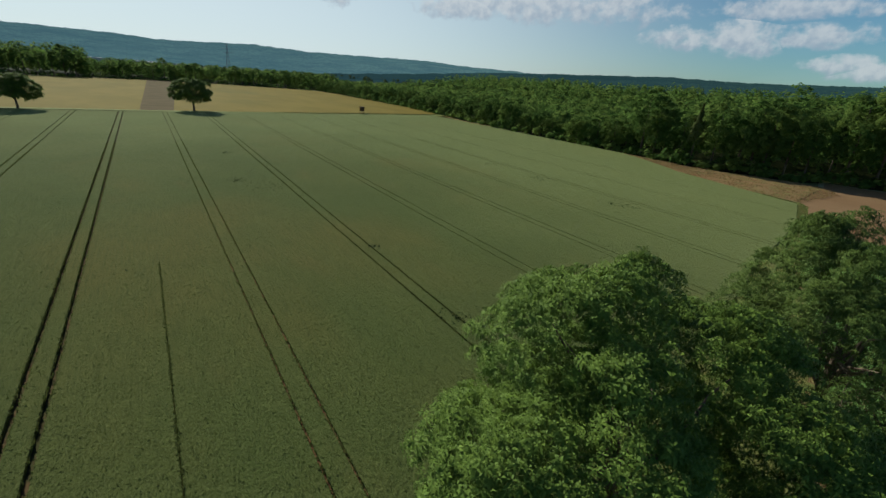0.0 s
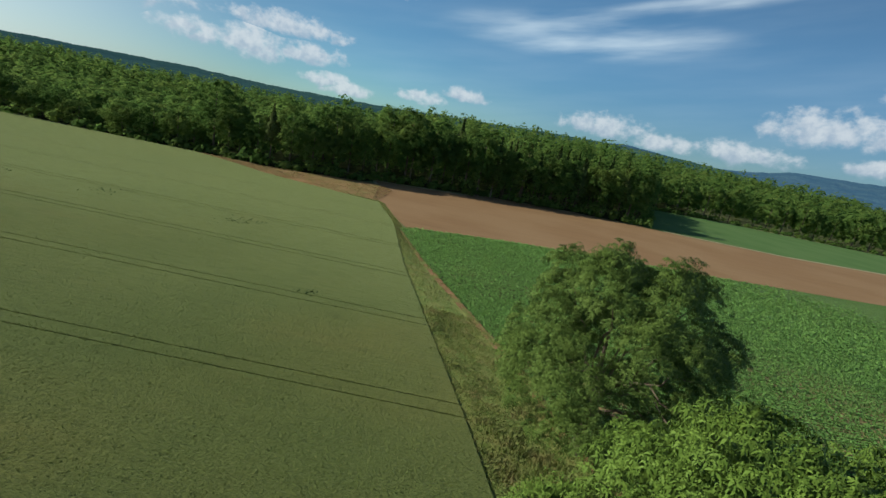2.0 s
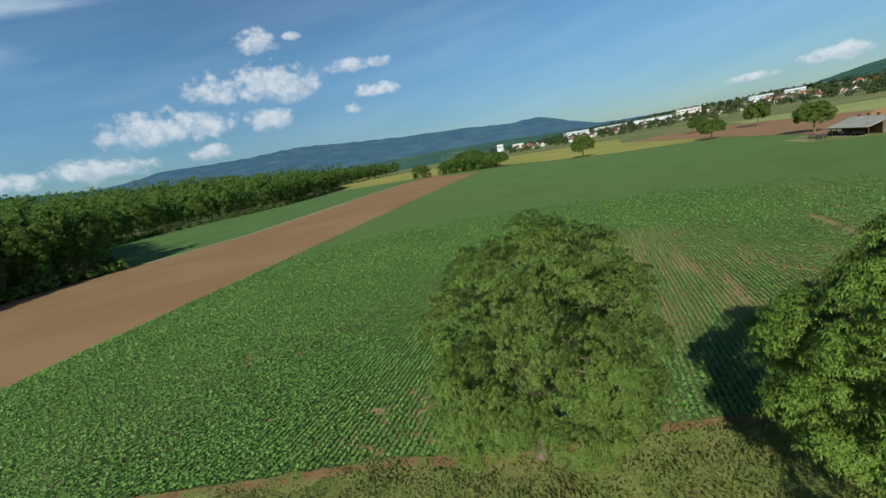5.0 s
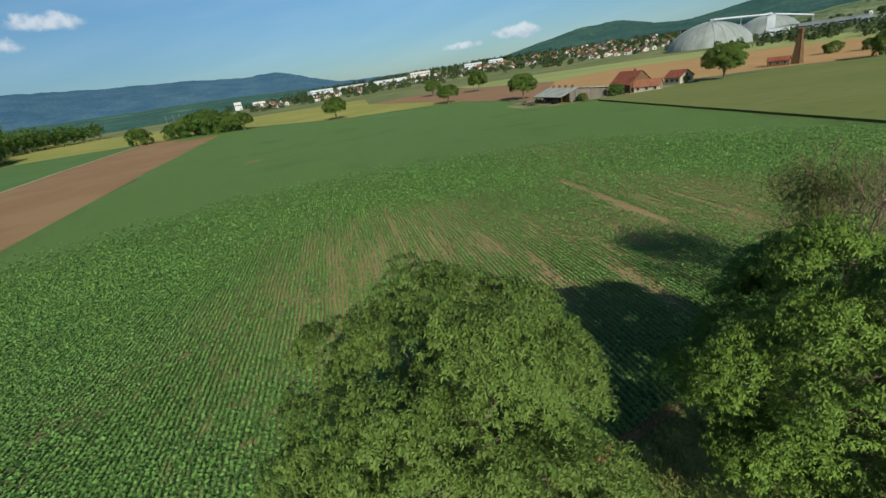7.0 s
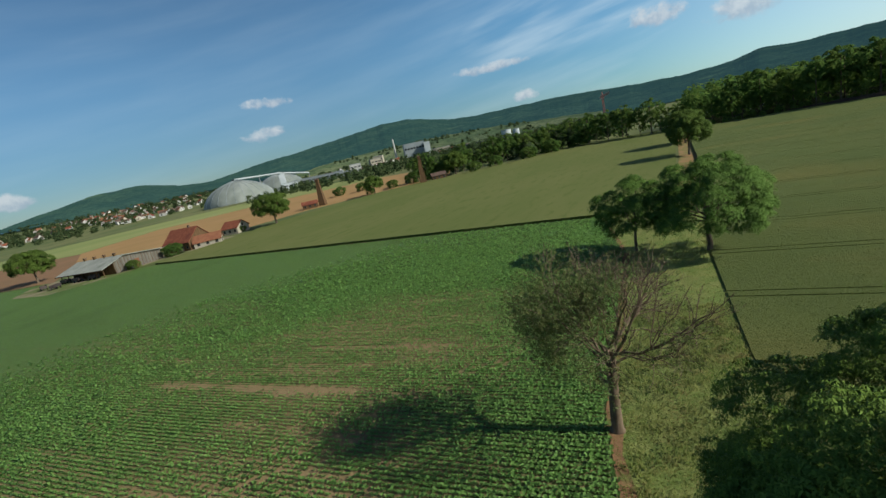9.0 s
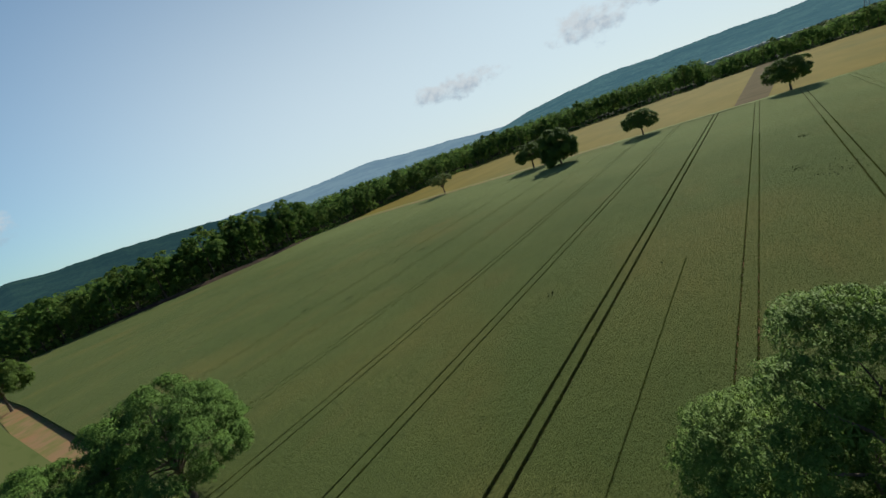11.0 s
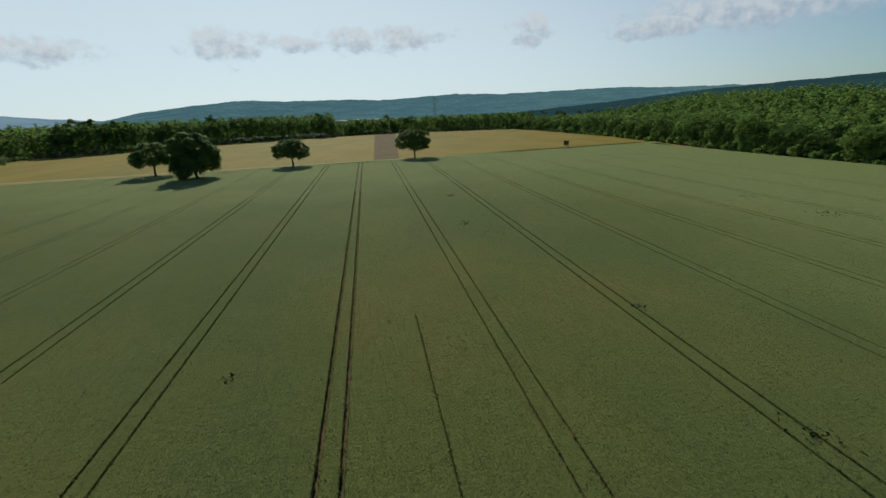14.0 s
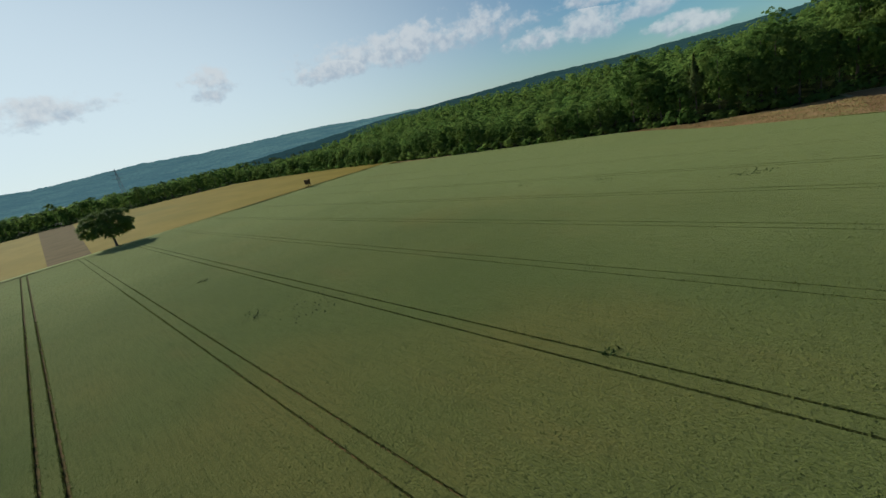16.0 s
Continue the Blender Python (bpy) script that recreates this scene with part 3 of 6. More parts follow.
def wheat_ears():
    """Single tufts of ears, thick where the camera passes nearest and fading out into the field."""
    n = 420000
    x, y = rng.uniform(-85, 115, n), rng.uniform(-12, 120, n)
    far = np.hypot((x - 18) / 1.1, y - 10)
    keep = rng.random(n) < np.clip(1.15 - far / 95, 0, 1) ** 2.2
    gap = np.minimum(np.abs((x + 7.5) % 15 - 7.5), np.abs((x - 1.56 + 7.5) % 15 - 7.5)) > 0.2
    gap &= ~((np.abs(x - 8.35) < 0.13) & (y < 41.5))
    keep &= gap & (y > wheat_south(x) + 0.1)
    p = np.column_stack([x, y])[keep]
    n = len(p)
    p[:, 0] = np.round(p[:, 0] / 0.25) * 0.25 + rng.normal(0, 0.06, n)
    turn = rng.uniform(0, math.pi, n)
    h = rng.uniform(0.01, 0.08, n)
    lean = rng.normal(0, 0.06, (n, 2))
    wide = rng.uniform(0.02, 0.05, n)
    dx, dy = np.cos(turn) * wide, np.sin(turn) * wide
    low = np.column_stack([p, np.full(n, -0.06)])
    top = np.column_stack([p + lean, h])
    side = np.column_stack([dx, dy, np.zeros(n)])
    quads = np.stack([low - side * 0.5, low + side * 0.5, top + side, top - side], 1)
    edge = []
    for k in range(-5, 7):
        w = RUTS.get(k, 0.12) / 2
        for x0 in (15.0 * k - w, 15.0 * k + w, 15.0 * k + 1.56 - w, 15.0 * k + 1.56 + w) + ((8.31, 8.39) if k == 0 else ()):
            m = 1500
            ye = rng.uniform(-12, 130 if x0 not in (8.31, 8.39) else 41, m)
            ye = ye[ye > wheat_south(x0) + 0.1]
            m = len(ye)
            xe = x0 + rng.normal(0, 0.02, m) + 0.05 * (value_noise(ye, ye * 0, 0.8, 60 + k) - 0.5)
            a = rng.uniform(0, math.pi, m)
            side = np.column_stack([np.cos(a), np.sin(a), np.zeros(m)]) * rng.uniform(0.03, 0.06, (m, 1))
            low = np.column_stack([xe, ye, np.full(m, -0.3)])
            top = np.column_stack([xe + rng.normal(0, 0.05, m), ye + rng.normal(0, 0.06, m), rng.uniform(-0.04, 0.07, m)])
            edge.append(np.stack([low - side * 0.6, low + side * 0.6, top + side, top - side], 1))
    quads = np.concatenate([quads] + edge)
    setting("wheat_ears", card_mesh("wheat_ears", quads, M["wheat_ear"]), "single green and straw-coloured ears of wheat", "wheat", "stuff")


def weeds():
    """Dark weedy tufts, added in place of the dark hollows of lodged wheat."""
    spots = [(25, 110.5, 1.2, 5), (22.4, 79.7, 2.2, 9), (27, 74, 4.5, 16), (31.5, 16.9, 1.4, 10), (-8.7, 33, 0.7, 5), (87, 64.5, 2.6, 9), (86.5, 38.8, 2.2, 9), (84.7, 40.8, 1.4, 6), (-71, 68, 2.0, 9), (-67, 75.3, 2.2, 9),
             (-64.5, 41.5, 1.6, 8), (-76.6, 37.1, 1.6, 8), (31.8, 36.8, 0.8, 5), (86.5, 82.5, 2.4, 7), (5.6, 40.2, 0.3, 1), (62, 20.5, 1.2, 6)]
    made = []
    for x, y, r, n in spots:
        n *= 4
        p = np.column_stack([rng.normal(x, r * 0.45, n), rng.normal(y, r * 0.6, n)])
        a = rng.uniform(0, 6.28, n)
        h = rng.uniform(0.04, 0.2, n)
        low = np.column_stack([p, np.full(n, -0.05)])
        top = np.column_stack([p + rng.normal(0, 0.18, (n, 2)), h])
        side = np.column_stack([np.cos(a) * 0.1, np.sin(a) * 0.1, np.zeros(n)])
        made.append(np.stack([low - side, low + side, top + side * 0.7, top - side * 0.7], 1))
    setting("weeds", card_mesh("weeds", np.concatenate(made), M["weed"]), "dark tufts put in for lodged spots of the wheat", "weeds", "stuff")


def grid_field(name, x0, x1, low, high, nx, ny, z, mat, label, category, cover=None):
    xs = np.linspace(x0, x1, nx)
    verts = []
    for x in xs:
        lo, hi = float(low(x)), float(high(x))
        f = np.linspace(0, 1, ny) ** 2.4
        verts += [(x, hi - (hi - lo) * t, z) for t in f]
    faces = [(i * ny + j, i * ny + j + 1, (i + 1) * ny + j + 1, (i + 1) * ny + j) for i in range(nx - 1) for j in range(ny - 1)]
    me = poly_mesh(name, verts, faces, mat)
    if cover:
        co = np.array(verts)
        att = me.attributes.new("cover", "FLOAT", "POINT")
        att.data.foreach_set("value", cover(co[:, 0], co[:, 1]).astype(np.float32))
    return setting(name, me, label, category)


LEAN = -0.09                                        # the beet rows lean so much in x for each metre of y


def beet_cover(x, y, ground=False):
    """How much of the soil the beets hide: bare streaks run along the rows."""
    u = x - LEAN * (y + 30)
    c = 0.97 - 0.2 * value_noise(u, y, 14, 3) - 0.22 * np.clip(1.3 - 1.3 * np.hypot((u - 26) / 46, (y + 58) / 48), 0, 1)
    streak = value_noise(u * 2.0, y * 0.045, 0.6, 5) * 0.6 + value_noise(u, y * 0.2, 1.6, 6) * 0.4
    thin = 1.2 * np.clip(1 - np.hypot((u - 44) / 30, (y + 54) / 36), 0, 1) + 0.9 * np.clip(1 - np.hypot((u - 24) / 18, (y + 40) / 24), 0, 1) + np.clip(1 - np.hypot((u + 10) / 28, (y + 52) / 22), 0, 1) * 0.4
    c = c - np.clip(thin * 1.2, 0, 1) * np.clip((streak - 0.4) * 2.6, 0, 1) * 0.5
    if ground:
        c = c - np.clip(thin * 1.5, 0, 1) * (0.06 + 0.36 * value_noise(u, y * 0.2, 2.4, 51))
    poor = np.clip((x + 21) / 3, 0, 1) * np.clip((16 - u) / 10, 0, 1) * np.clip((-24 - y) / 8, 0, 1) * np.clip((y + 140) / 45, 0, 1)
    c = c - poor * (0.1 + 0.4 * np.clip(streak - 0.4, 0, 1) + 0.3 * np.clip(value_noise(u, y * 0.4, 4.0, 33) - 0.5, 0, 1))
    lane = np.exp(-((u - 6.8) / 0.7) ** 2) * np.clip((y + 80) / 6, 0, 1) * np.clip((-42 - y) / 6, 0, 1)
    lane += np.exp(-((u - 20.2) / 0.5) ** 2) * np.clip((y + 37) / 6, 0, 1) * np.clip((-19 - y) / 2, 0, 1)
    c = c - lane * np.clip(0.25 + 1.3 * value_noise(u, y, 2.0, 21), 0, 1) * 0.5
    spots = np.clip(value_noise(x, y, 1.6, 8) - 0.8, 0, 1) * 5 * np.clip(1.2 - np.hypot((x - 62) / 34, (y + 16) / 18), 0, 1)
    edge = np.clip(1 - np.hypot(x - 56, y + 10) / 4.5, 0, 1) * np.clip((value_noise(x, y, 0.7, 9) - 0.4) * 2.2, 0, 1)
    hole = np.clip(1.3 - np.hypot((x - 97.6) / 5, (y + 188.6) / 8), 0, 1)
    for lane_u in (64.4, 62.6, 86.8, 85.0, 42.0, 40.2, 19.4, 21.2, -2.8, -4.6):
        c = c - 0.4 * np.exp(-((u - lane_u) / 0.16) ** 2) * (0.5 + 0.5 * value_noise(u, y, 3.0, 22))
    return np.clip(c - spots - edge - hole * 0.6, 0, 1)


def rosettes(x, y, leaves, size):
    """Star-shaped plants of broad arching leaves."""
    made, n = [], len(x)
    start = rng.uniform(0, 6.28, n)
    z0 = SOIL + 0.06
    for k in range(leaves):
        a = start + k * 6.283 / leaves + rng.normal(0, 0.3, n)
        s = size * rng.uniform(0.7, 1.25, n)
        dx, dy = np.cos(a), np.sin(a)
        up = rng.uniform(0.25, 0.95, n) * s
        base = np.column_stack([x, y, np.full(n, z0)])
        mid = np.column_stack([x + dx * s * 0.6, y + dy * s * 0.6, z0 + 0.06 + up])
        tip = np.column_stack([x + dx * s * 1.2, y + dy * s * 1.2, z0 + 0.05 + up * rng.uniform(0.3, 0.9, n)])
        side = np.column_stack([-dy * s * 0.42, dx * s * 0.42, np.zeros(n)])
        made.append(np.stack([base, mid + side, tip, mid - side], 1))
    return np.concatenate(made)


def beets():
    """Rosettes of leaves in rows half a metre apart; those far off stand wider, larger and with fewer leaves."""
    made = []
    for step, lo, hi, leaves, grow in ((0.22, 0, 42, 6, 1.0), (0.3, 42, 68, 4, 1.15), (0.42, 68, 126, 3, 1.55)):
        u, y = np.meshgrid(np.arange(-76, 132, 0.5), np.arange(-130, 17, step))
        u, y = u.ravel(), y.ravel()
        x = u + LEAN * (y + 30) + rng.normal(0, 0.03, len(u))
        y = y + rng.normal(0, 0.05, len(u))
        far = np.hypot(x - 36, y + 6) + rng.normal(0, 2.5, len(u))
        keep = (far >= lo) & (far < hi) & (y < beet_north(x) - 0.15) & (x > -61.5)
        x, y, far = x[keep], y[keep], far[keep]
        c = beet_cover(x, y)
        keep = rng.random(len(x)) < np.clip(c * 1.9 + 0.02, 0, 1) * np.clip((120 - far) / 40, 0, 1)
        x, y, c = x[keep], y[keep], c[keep]
        made.append(rosettes(x, y, leaves, rng.uniform(0.13, 0.23, len(x)) * (0.5 + 0.72 * c) * grow))
    setting("sugar_beets", card_mesh("sugar_beets", np.concatenate(made), M["beet_leaf"]), "rows of leafy green sugar beets with thin patches", "beets", "stuff")


def beet_rows():
    """Low leafy ridges of the rows, where single beets can no longer be told apart."""
    made = []
    for u in np.arange(-78, 130, 0.5):
        y = np.arange(-190, 14, 1.3) + rng.uniform(0, 1.3)
        x = u + LEAN * (y + 30) + rng.normal(0, 0.03, len(y))
        far = np.hypot(x - 36, y + 6)
        ok = (y < beet_north(x) - 0.3) & (far > 55) & (x > -61.5)
        c = beet_cover(x, y)
        h = 0.3 * c * rng.uniform(0.6, 1.2, len(y)) * np.clip((far - 55) / 45, 0.25, 1) * np.clip(1.5 - far / 78, 0.1, 1)
        w = 0.02 + 0.19 * c * np.clip(far / 80, 0.7, 1.4) + rng.normal(0, 0.02, len(y))
        low = SOIL + 0.03
        left, right = np.column_stack([x - w, y, np.full(len(y), low)]), np.column_stack([x + w, y, np.full(len(y), low)])
        top = np.column_stack([x, y, SOIL + 0.03 + h])
        k = np.nonzero(ok[:-1] & ok[1:])[0]
        made.append(np.stack([left[k], top[k], top[k + 1], left[k + 1]], 1))
        made.append(np.stack([top[k], right[k], right[k + 1], top[k + 1]], 1))
    for u in np.arange(-78, 186, 1.0):
        y = np.append(np.arange(-455, -190, 6.0), -189.0)
        x = u + LEAN * (y + 30)
        ok = (y > beet_south(x) + 1) & (y < beet_north(x) - 0.5) & (x > -61.5)
        h = 0.03 * beet_cover(x, y)
        left, right = np.column_stack([x - 0.5, y, np.full(len(y), SOIL + 0.03)]), np.column_stack([x + 0.5, y, np.full(len(y), SOIL + 0.03)])
        top = np.column_stack([x, y, SOIL + 0.03 + h])
        k = np.nonzero(ok[:-1] & ok[1:])[0]
        made.append(np.stack([left[k], top[k], top[k + 1], left[k + 1]], 1))
        made.append(np.stack([top[k], right[k], right[k + 1], top[k + 1]], 1))
    setting("beet_rows", card_mesh("beet_rows", np.concatenate(made), M["beet_ridge"]), "close green rows of beets", "beets", "stuff")


def grass_tufts():
    """Long grass on the strip between the fields: leaning swathes, thin and flat in places."""
    n = 62000
    x = np.concatenate([rng.uniform(-62, 135, n // 2), rng.uniform(-12, 66, n)])
    lo, hi = strip_low(x), wheat_south(x)
    f = rng.uniform(0.0, 0.99, len(x))
    y = lo + (hi - lo) * f
    tall = np.clip(0.3 + value_noise(x, y, 1.1, 12) * 0.7, 0.3, 1) * (0.6 + 0.5 * value_noise(x, y, 6.0, 13))
    h = rng.uniform(0.15, 0.33, len(x)) * tall
    n = len(x)
    a = rng.uniform(0, 6.28, n)
    bend = np.column_stack([value_noise(x, y, 2.4, 31) - 0.5, value_noise(x, y, 2.4, 32) - 0.5]) * 0.9 + rng.normal(0, 0.13, (n, 2))
    p = np.column_stack([x, y])
    side = np.column_stack([np.cos(a) * 0.05, np.sin(a) * 0.05, np.zeros(n)])
    z = bank(f) - 0.02
    low = np.column_stack([p, z])
    top = np.column_stack([p + bend * h[:, None] * 1.6, z + h])
    setting("long_grass", card_mesh("long_grass", np.stack([low - side, low + side, top + side * 0.5, top - side * 0.5], 1), M["grass_blade"], np.tile([0.0, 0.0, 1.0], (n, 1)), 0.75), "long uncut grass, partly dry, on the field strip", "grass", "stuff")


def dry_tufts():
    """Reddish dry grass standing in the corner by the wood and along its margin."""
    n = 14000
    y = rng.uniform(27, 92, n)
    lo = np.interp(y, [27, 46, 60, 75, 91], [134, 136, 140, 149, 155])
    hi = np.interp(y, [27, 33, 42, 66, 91], [160, 167, 166, 157, 157.5])
    x = lo + (hi - lo) * rng.random(n)
    h = rng.uniform(0.05, 0.3, n) * (0.3 + value_noise(x, y, 3.0, 41))
    a = rng.uniform(0, 6.28, n)
    p = np.column_stack([x, y])
    side = np.column_stack([np.cos(a) * 0.12, np.sin(a) * 0.12, np.zeros(n)])
    low = np.column_stack([p, np.full(n, SOIL + 0.25)])
    top = np.column_stack([p + rng.normal(0, 0.25, (n, 2)), SOIL + 0.3 + h])
    setting("dry_tufts", card_mesh("dry_tufts", np.stack([low - side, low + side, top + side * 0.5, top - side * 0.5], 1), M["dry_blade"]), "reddish dry grass tufts by the wood", "grass", "stuff")


# ---- fields ----
wheat_field()
red_ruts()
bank = lambda f: SOIL + 0.03 + 0.5 * np.clip(f * 1.5 - 0.25, 0, 1)
strip_low = lambda x: np.where(x < 107, beet_north(x), wheat_south(x) - 2.2)
xs, f = np.meshgrid(np.linspace(-62, 138, 160), np.linspace(0, 1, 9), indexing="ij")
verts = np.column_stack([xs.ravel(), (strip_low(xs) + (wheat_south(xs) - strip_low(xs)) * f).ravel(), bank(f).ravel()])
faces = [(i * 9 + j, (i + 1) * 9 + j, (i + 1) * 9 + j + 1, i * 9 + j + 1) for i in range(159) for j in range(8)]
setting("grass_strip", poly_mesh("grass_strip", verts.tolist(), faces, M["strip"], True), "rough grass strip with fruit trees between two fields", "grass")
margin = [(float(x), float(beet_north(x)) - 0.2) for x in np.linspace(-60, 106, 84)] + [(float(x), float(beet_north(x)) + 0.45 + 0.5 * float(value_noise(x, 0.0, 3.0, 88))) for x in np.linspace(106, -60, 84)]
sheet("soil_margin", margin, SOIL + 0.075, M["red_margin"], "bare reddish earth between the beets and the grass", "soil")
sheet("field_path", [(-62, -17), (-62, -10.5), (-143, -8.5), (-284, -9), (-284, -14), (-143, -14)], SOIL + 0.034, M["dry"], "dry grassy track between two wheat fields", "track")
grid_field("beet_field", -62, 178, beet_south, beet_north, 340, 260, SOIL + 0.02, M["beet_ground"], "green beet field with bare reddish streaks", "beet field", lambda x, y: beet_cover(x, y, True))
PLOUGH = [(138, 28.5), (168, 33), (179, 37), (190, 3), (200, -3), (208, -45), (206, -74), (203, -92), (201.5, -134), (231, -279), (256, -446), (178, -402), (151.5, -214), (129.5, -85), (120.5, -30), (117.5, -11), (110, 15.5)]
sheet("ploughed_field", PLOUGH, SOIL + 0.03, M["soil"], "bare reddish-brown ploughed field", "ploughed field")
sheet("dry_corner", [(134, 27), (136, 46), (140, 60), (149, 75), (155, 91), (156, 66), (167, 42), (168, 33), (138, 28.5)], SOIL + 0.3, M["dry"], "dry reddish grass corner by the wood", "grass")
sheet("wood_track", [(160, 40), (168.5, 34.5), (180, 38), (191.5, 3.5), (201, -2.5), (209, -45), (207, -74), (205.6, -74), (207.4, -45), (199.6, -3.2), (190, 2.6), (179, 36.4), (168, 33), (159, 39)], SOIL + 0.06, M["gravel"], "pale dirt track along the foot of the wood", "track")
sheet("dry_margin", [(155, 91), (155, 150), (158, 200), (162, 230), (165, 230), (160.5, 200), (157.5, 150), (157.5, 91)], SOIL + 0.3, M["dry"], "narrow dry grass margin along the wood", "grass")
gold_north = line((-262, 395), (-140, 492), (15, 545), (100, 525), (168, 480), (172, 400))
grid_field("barley_field", -262, 170, lambda x: 221 + 0 * x, gold_north, 60, 30, -0.1, M["gold"], "ripe golden barley field", "barley field")
sheet("bare_strip", [(7, 220), (19.5, 220.5), (38, 536), (14, 542)], -0.09, M["stubble"], "bare brown strip through the barley", "strip")
sheet("field_margin", [(-262, 215), (-64, 217), (30, 217.5), (155, 229), (170, 234), (170, 224), (30, 221.5), (-64, 221.5), (-262, 221)], -0.05, M["strip"], "grassy margin between wheat and barley", "grass")
sheet("dry_verge", [(-262, 207), (-200, 209.5), (-150, 210.5), (-98, 213), (-70, 213.5), (-45, 216), (-45, 218.5), (-70, 217.5), (-98, 218), (-150, 217), (-262, 215)], 0.02, M["dry"], "pale dry grass verge between the crops", "grass")
grid_field("pale_wheat_field", -320, -62, pale_south, lambda x: -15 + 0 * x, 50, 30, -0.05, M["wheat_pale"], "pale green wheat field", "wheat field")
box_edge = [(-62.2, -29, -0.05), (-62.2, -206, -0.05), (-62.2, -206, SOIL), (-62.2, -29, SOIL)]
setting("crop_edge", poly_mesh("crop_edge", box_edge, [(0, 1, 2, 3)], M["wheat"]), "dark standing edge of the pale wheat", "wheat edge")
edge = [(-320, -86), (-267, -120), (-234, -174), (-212, -196), (-176, -209), (-130, -214)]
sheet("wheat_verge", edge + [(-130, -217.5), (-178, -215), (-218, -203), (-241, -180), (-274, -126), (-323, -94)], SOIL + 0.07, M["dry"], "dry yellowish verge behind the pale wheat", "grass")
track = [(205, -84), (202, -134), (231.5, -279), (257, -446)]
sheet("gravel_track", [(x, y) for x, y in track] + [(x + 2.6, y + 0.4) for x, y in track[::-1]], SOIL + 0.05, M["gravel"], "narrow pale gravel farm track", "track")
sheet("green_field", [(206, -74), (328, -122), (345, -180), (335, -300), (360, -430), (262, -446), (234, -279), (204.5, -134), (206, -86)], SOIL + 0.035, M["green_field"], "smooth green field before the wood", "field")
sheet("yellow_field", [(258, -448), (360, -430), (385, -460), (490, -574), (640, -900), (330, -1000), (60, -760), (52, -560), (-22, -355), (76, -369), (166, -454)], SOIL + 0.036, M["yellow_field"], "yellow-green ripening field", "field")
sheet("brown_field", [(-22, -355), (50, -560), (-15, -600), (-75, -575), (-130, -420), (-66, -290), (-48, -262)], SOIL + 0.042, M["brown"], "brown bare field", "field")
sheet("ochre_field", [(-66, -290), (-95, -248), (-176, -230), (-234, -190), (-260, -165), (-400, -230), (-420, -330), (-340, -440), (-225, -490), (-130, -430)], SOIL + 0.05, M["ochre"], "ochre stubble field", "field")
sheet("pale_meadow", [(-130, -432), (-225, -492), (-340, -442), (-420, -330), (-560, -480), (-440, -640), (-200, -700), (-75, -680), (-75, -577)], SOIL + 0.046, M["light_meadow"], "pale green field beyond the stubble", "field")

# ---- trees ----


def sprigs(p, axis, size, count, gen, droop=0.35, wide=0.3):
    """Leaflets in stars round the points p, each star facing along its axis."""
    n = len(p)
    ref = np.where(np.abs(axis[:, 2:3]) > 0.9, np.array([[1.0, 0, 0]]), np.array([[0, 0, 1.0]]))
    t = np.cross(axis, ref)
    t /= np.linalg.norm(t, axis=1, keepdims=True) + 1e-9
    b = np.cross(axis, t)
    start = gen.uniform(0, 6.28, n)
    out = []
    for k in range(count):
        a = (start + 6.283 * k / count + gen.normal(0, 0.25, n))[:, None]
        way = np.cos(a) * t + np.sin(a) * b
        s = (size * gen.uniform(0.7, 1.25, n))[:, None]
        across = np.cross(axis, way)
        base = p + way * s * 0.12
        mid = p + way * s * 0.55 + axis * s * 0.06
        tip = p + way * s - axis * s * droop * gen.uniform(0.3, 1.4, (n, 1)) - np.array([[0, 0, 1.0]]) * s * 0.25
        out.append(np.stack([base, mid + across * s * wide * 0.5, tip, mid - across * s * wide * 0.5], 1))
    return np.concatenate(out)


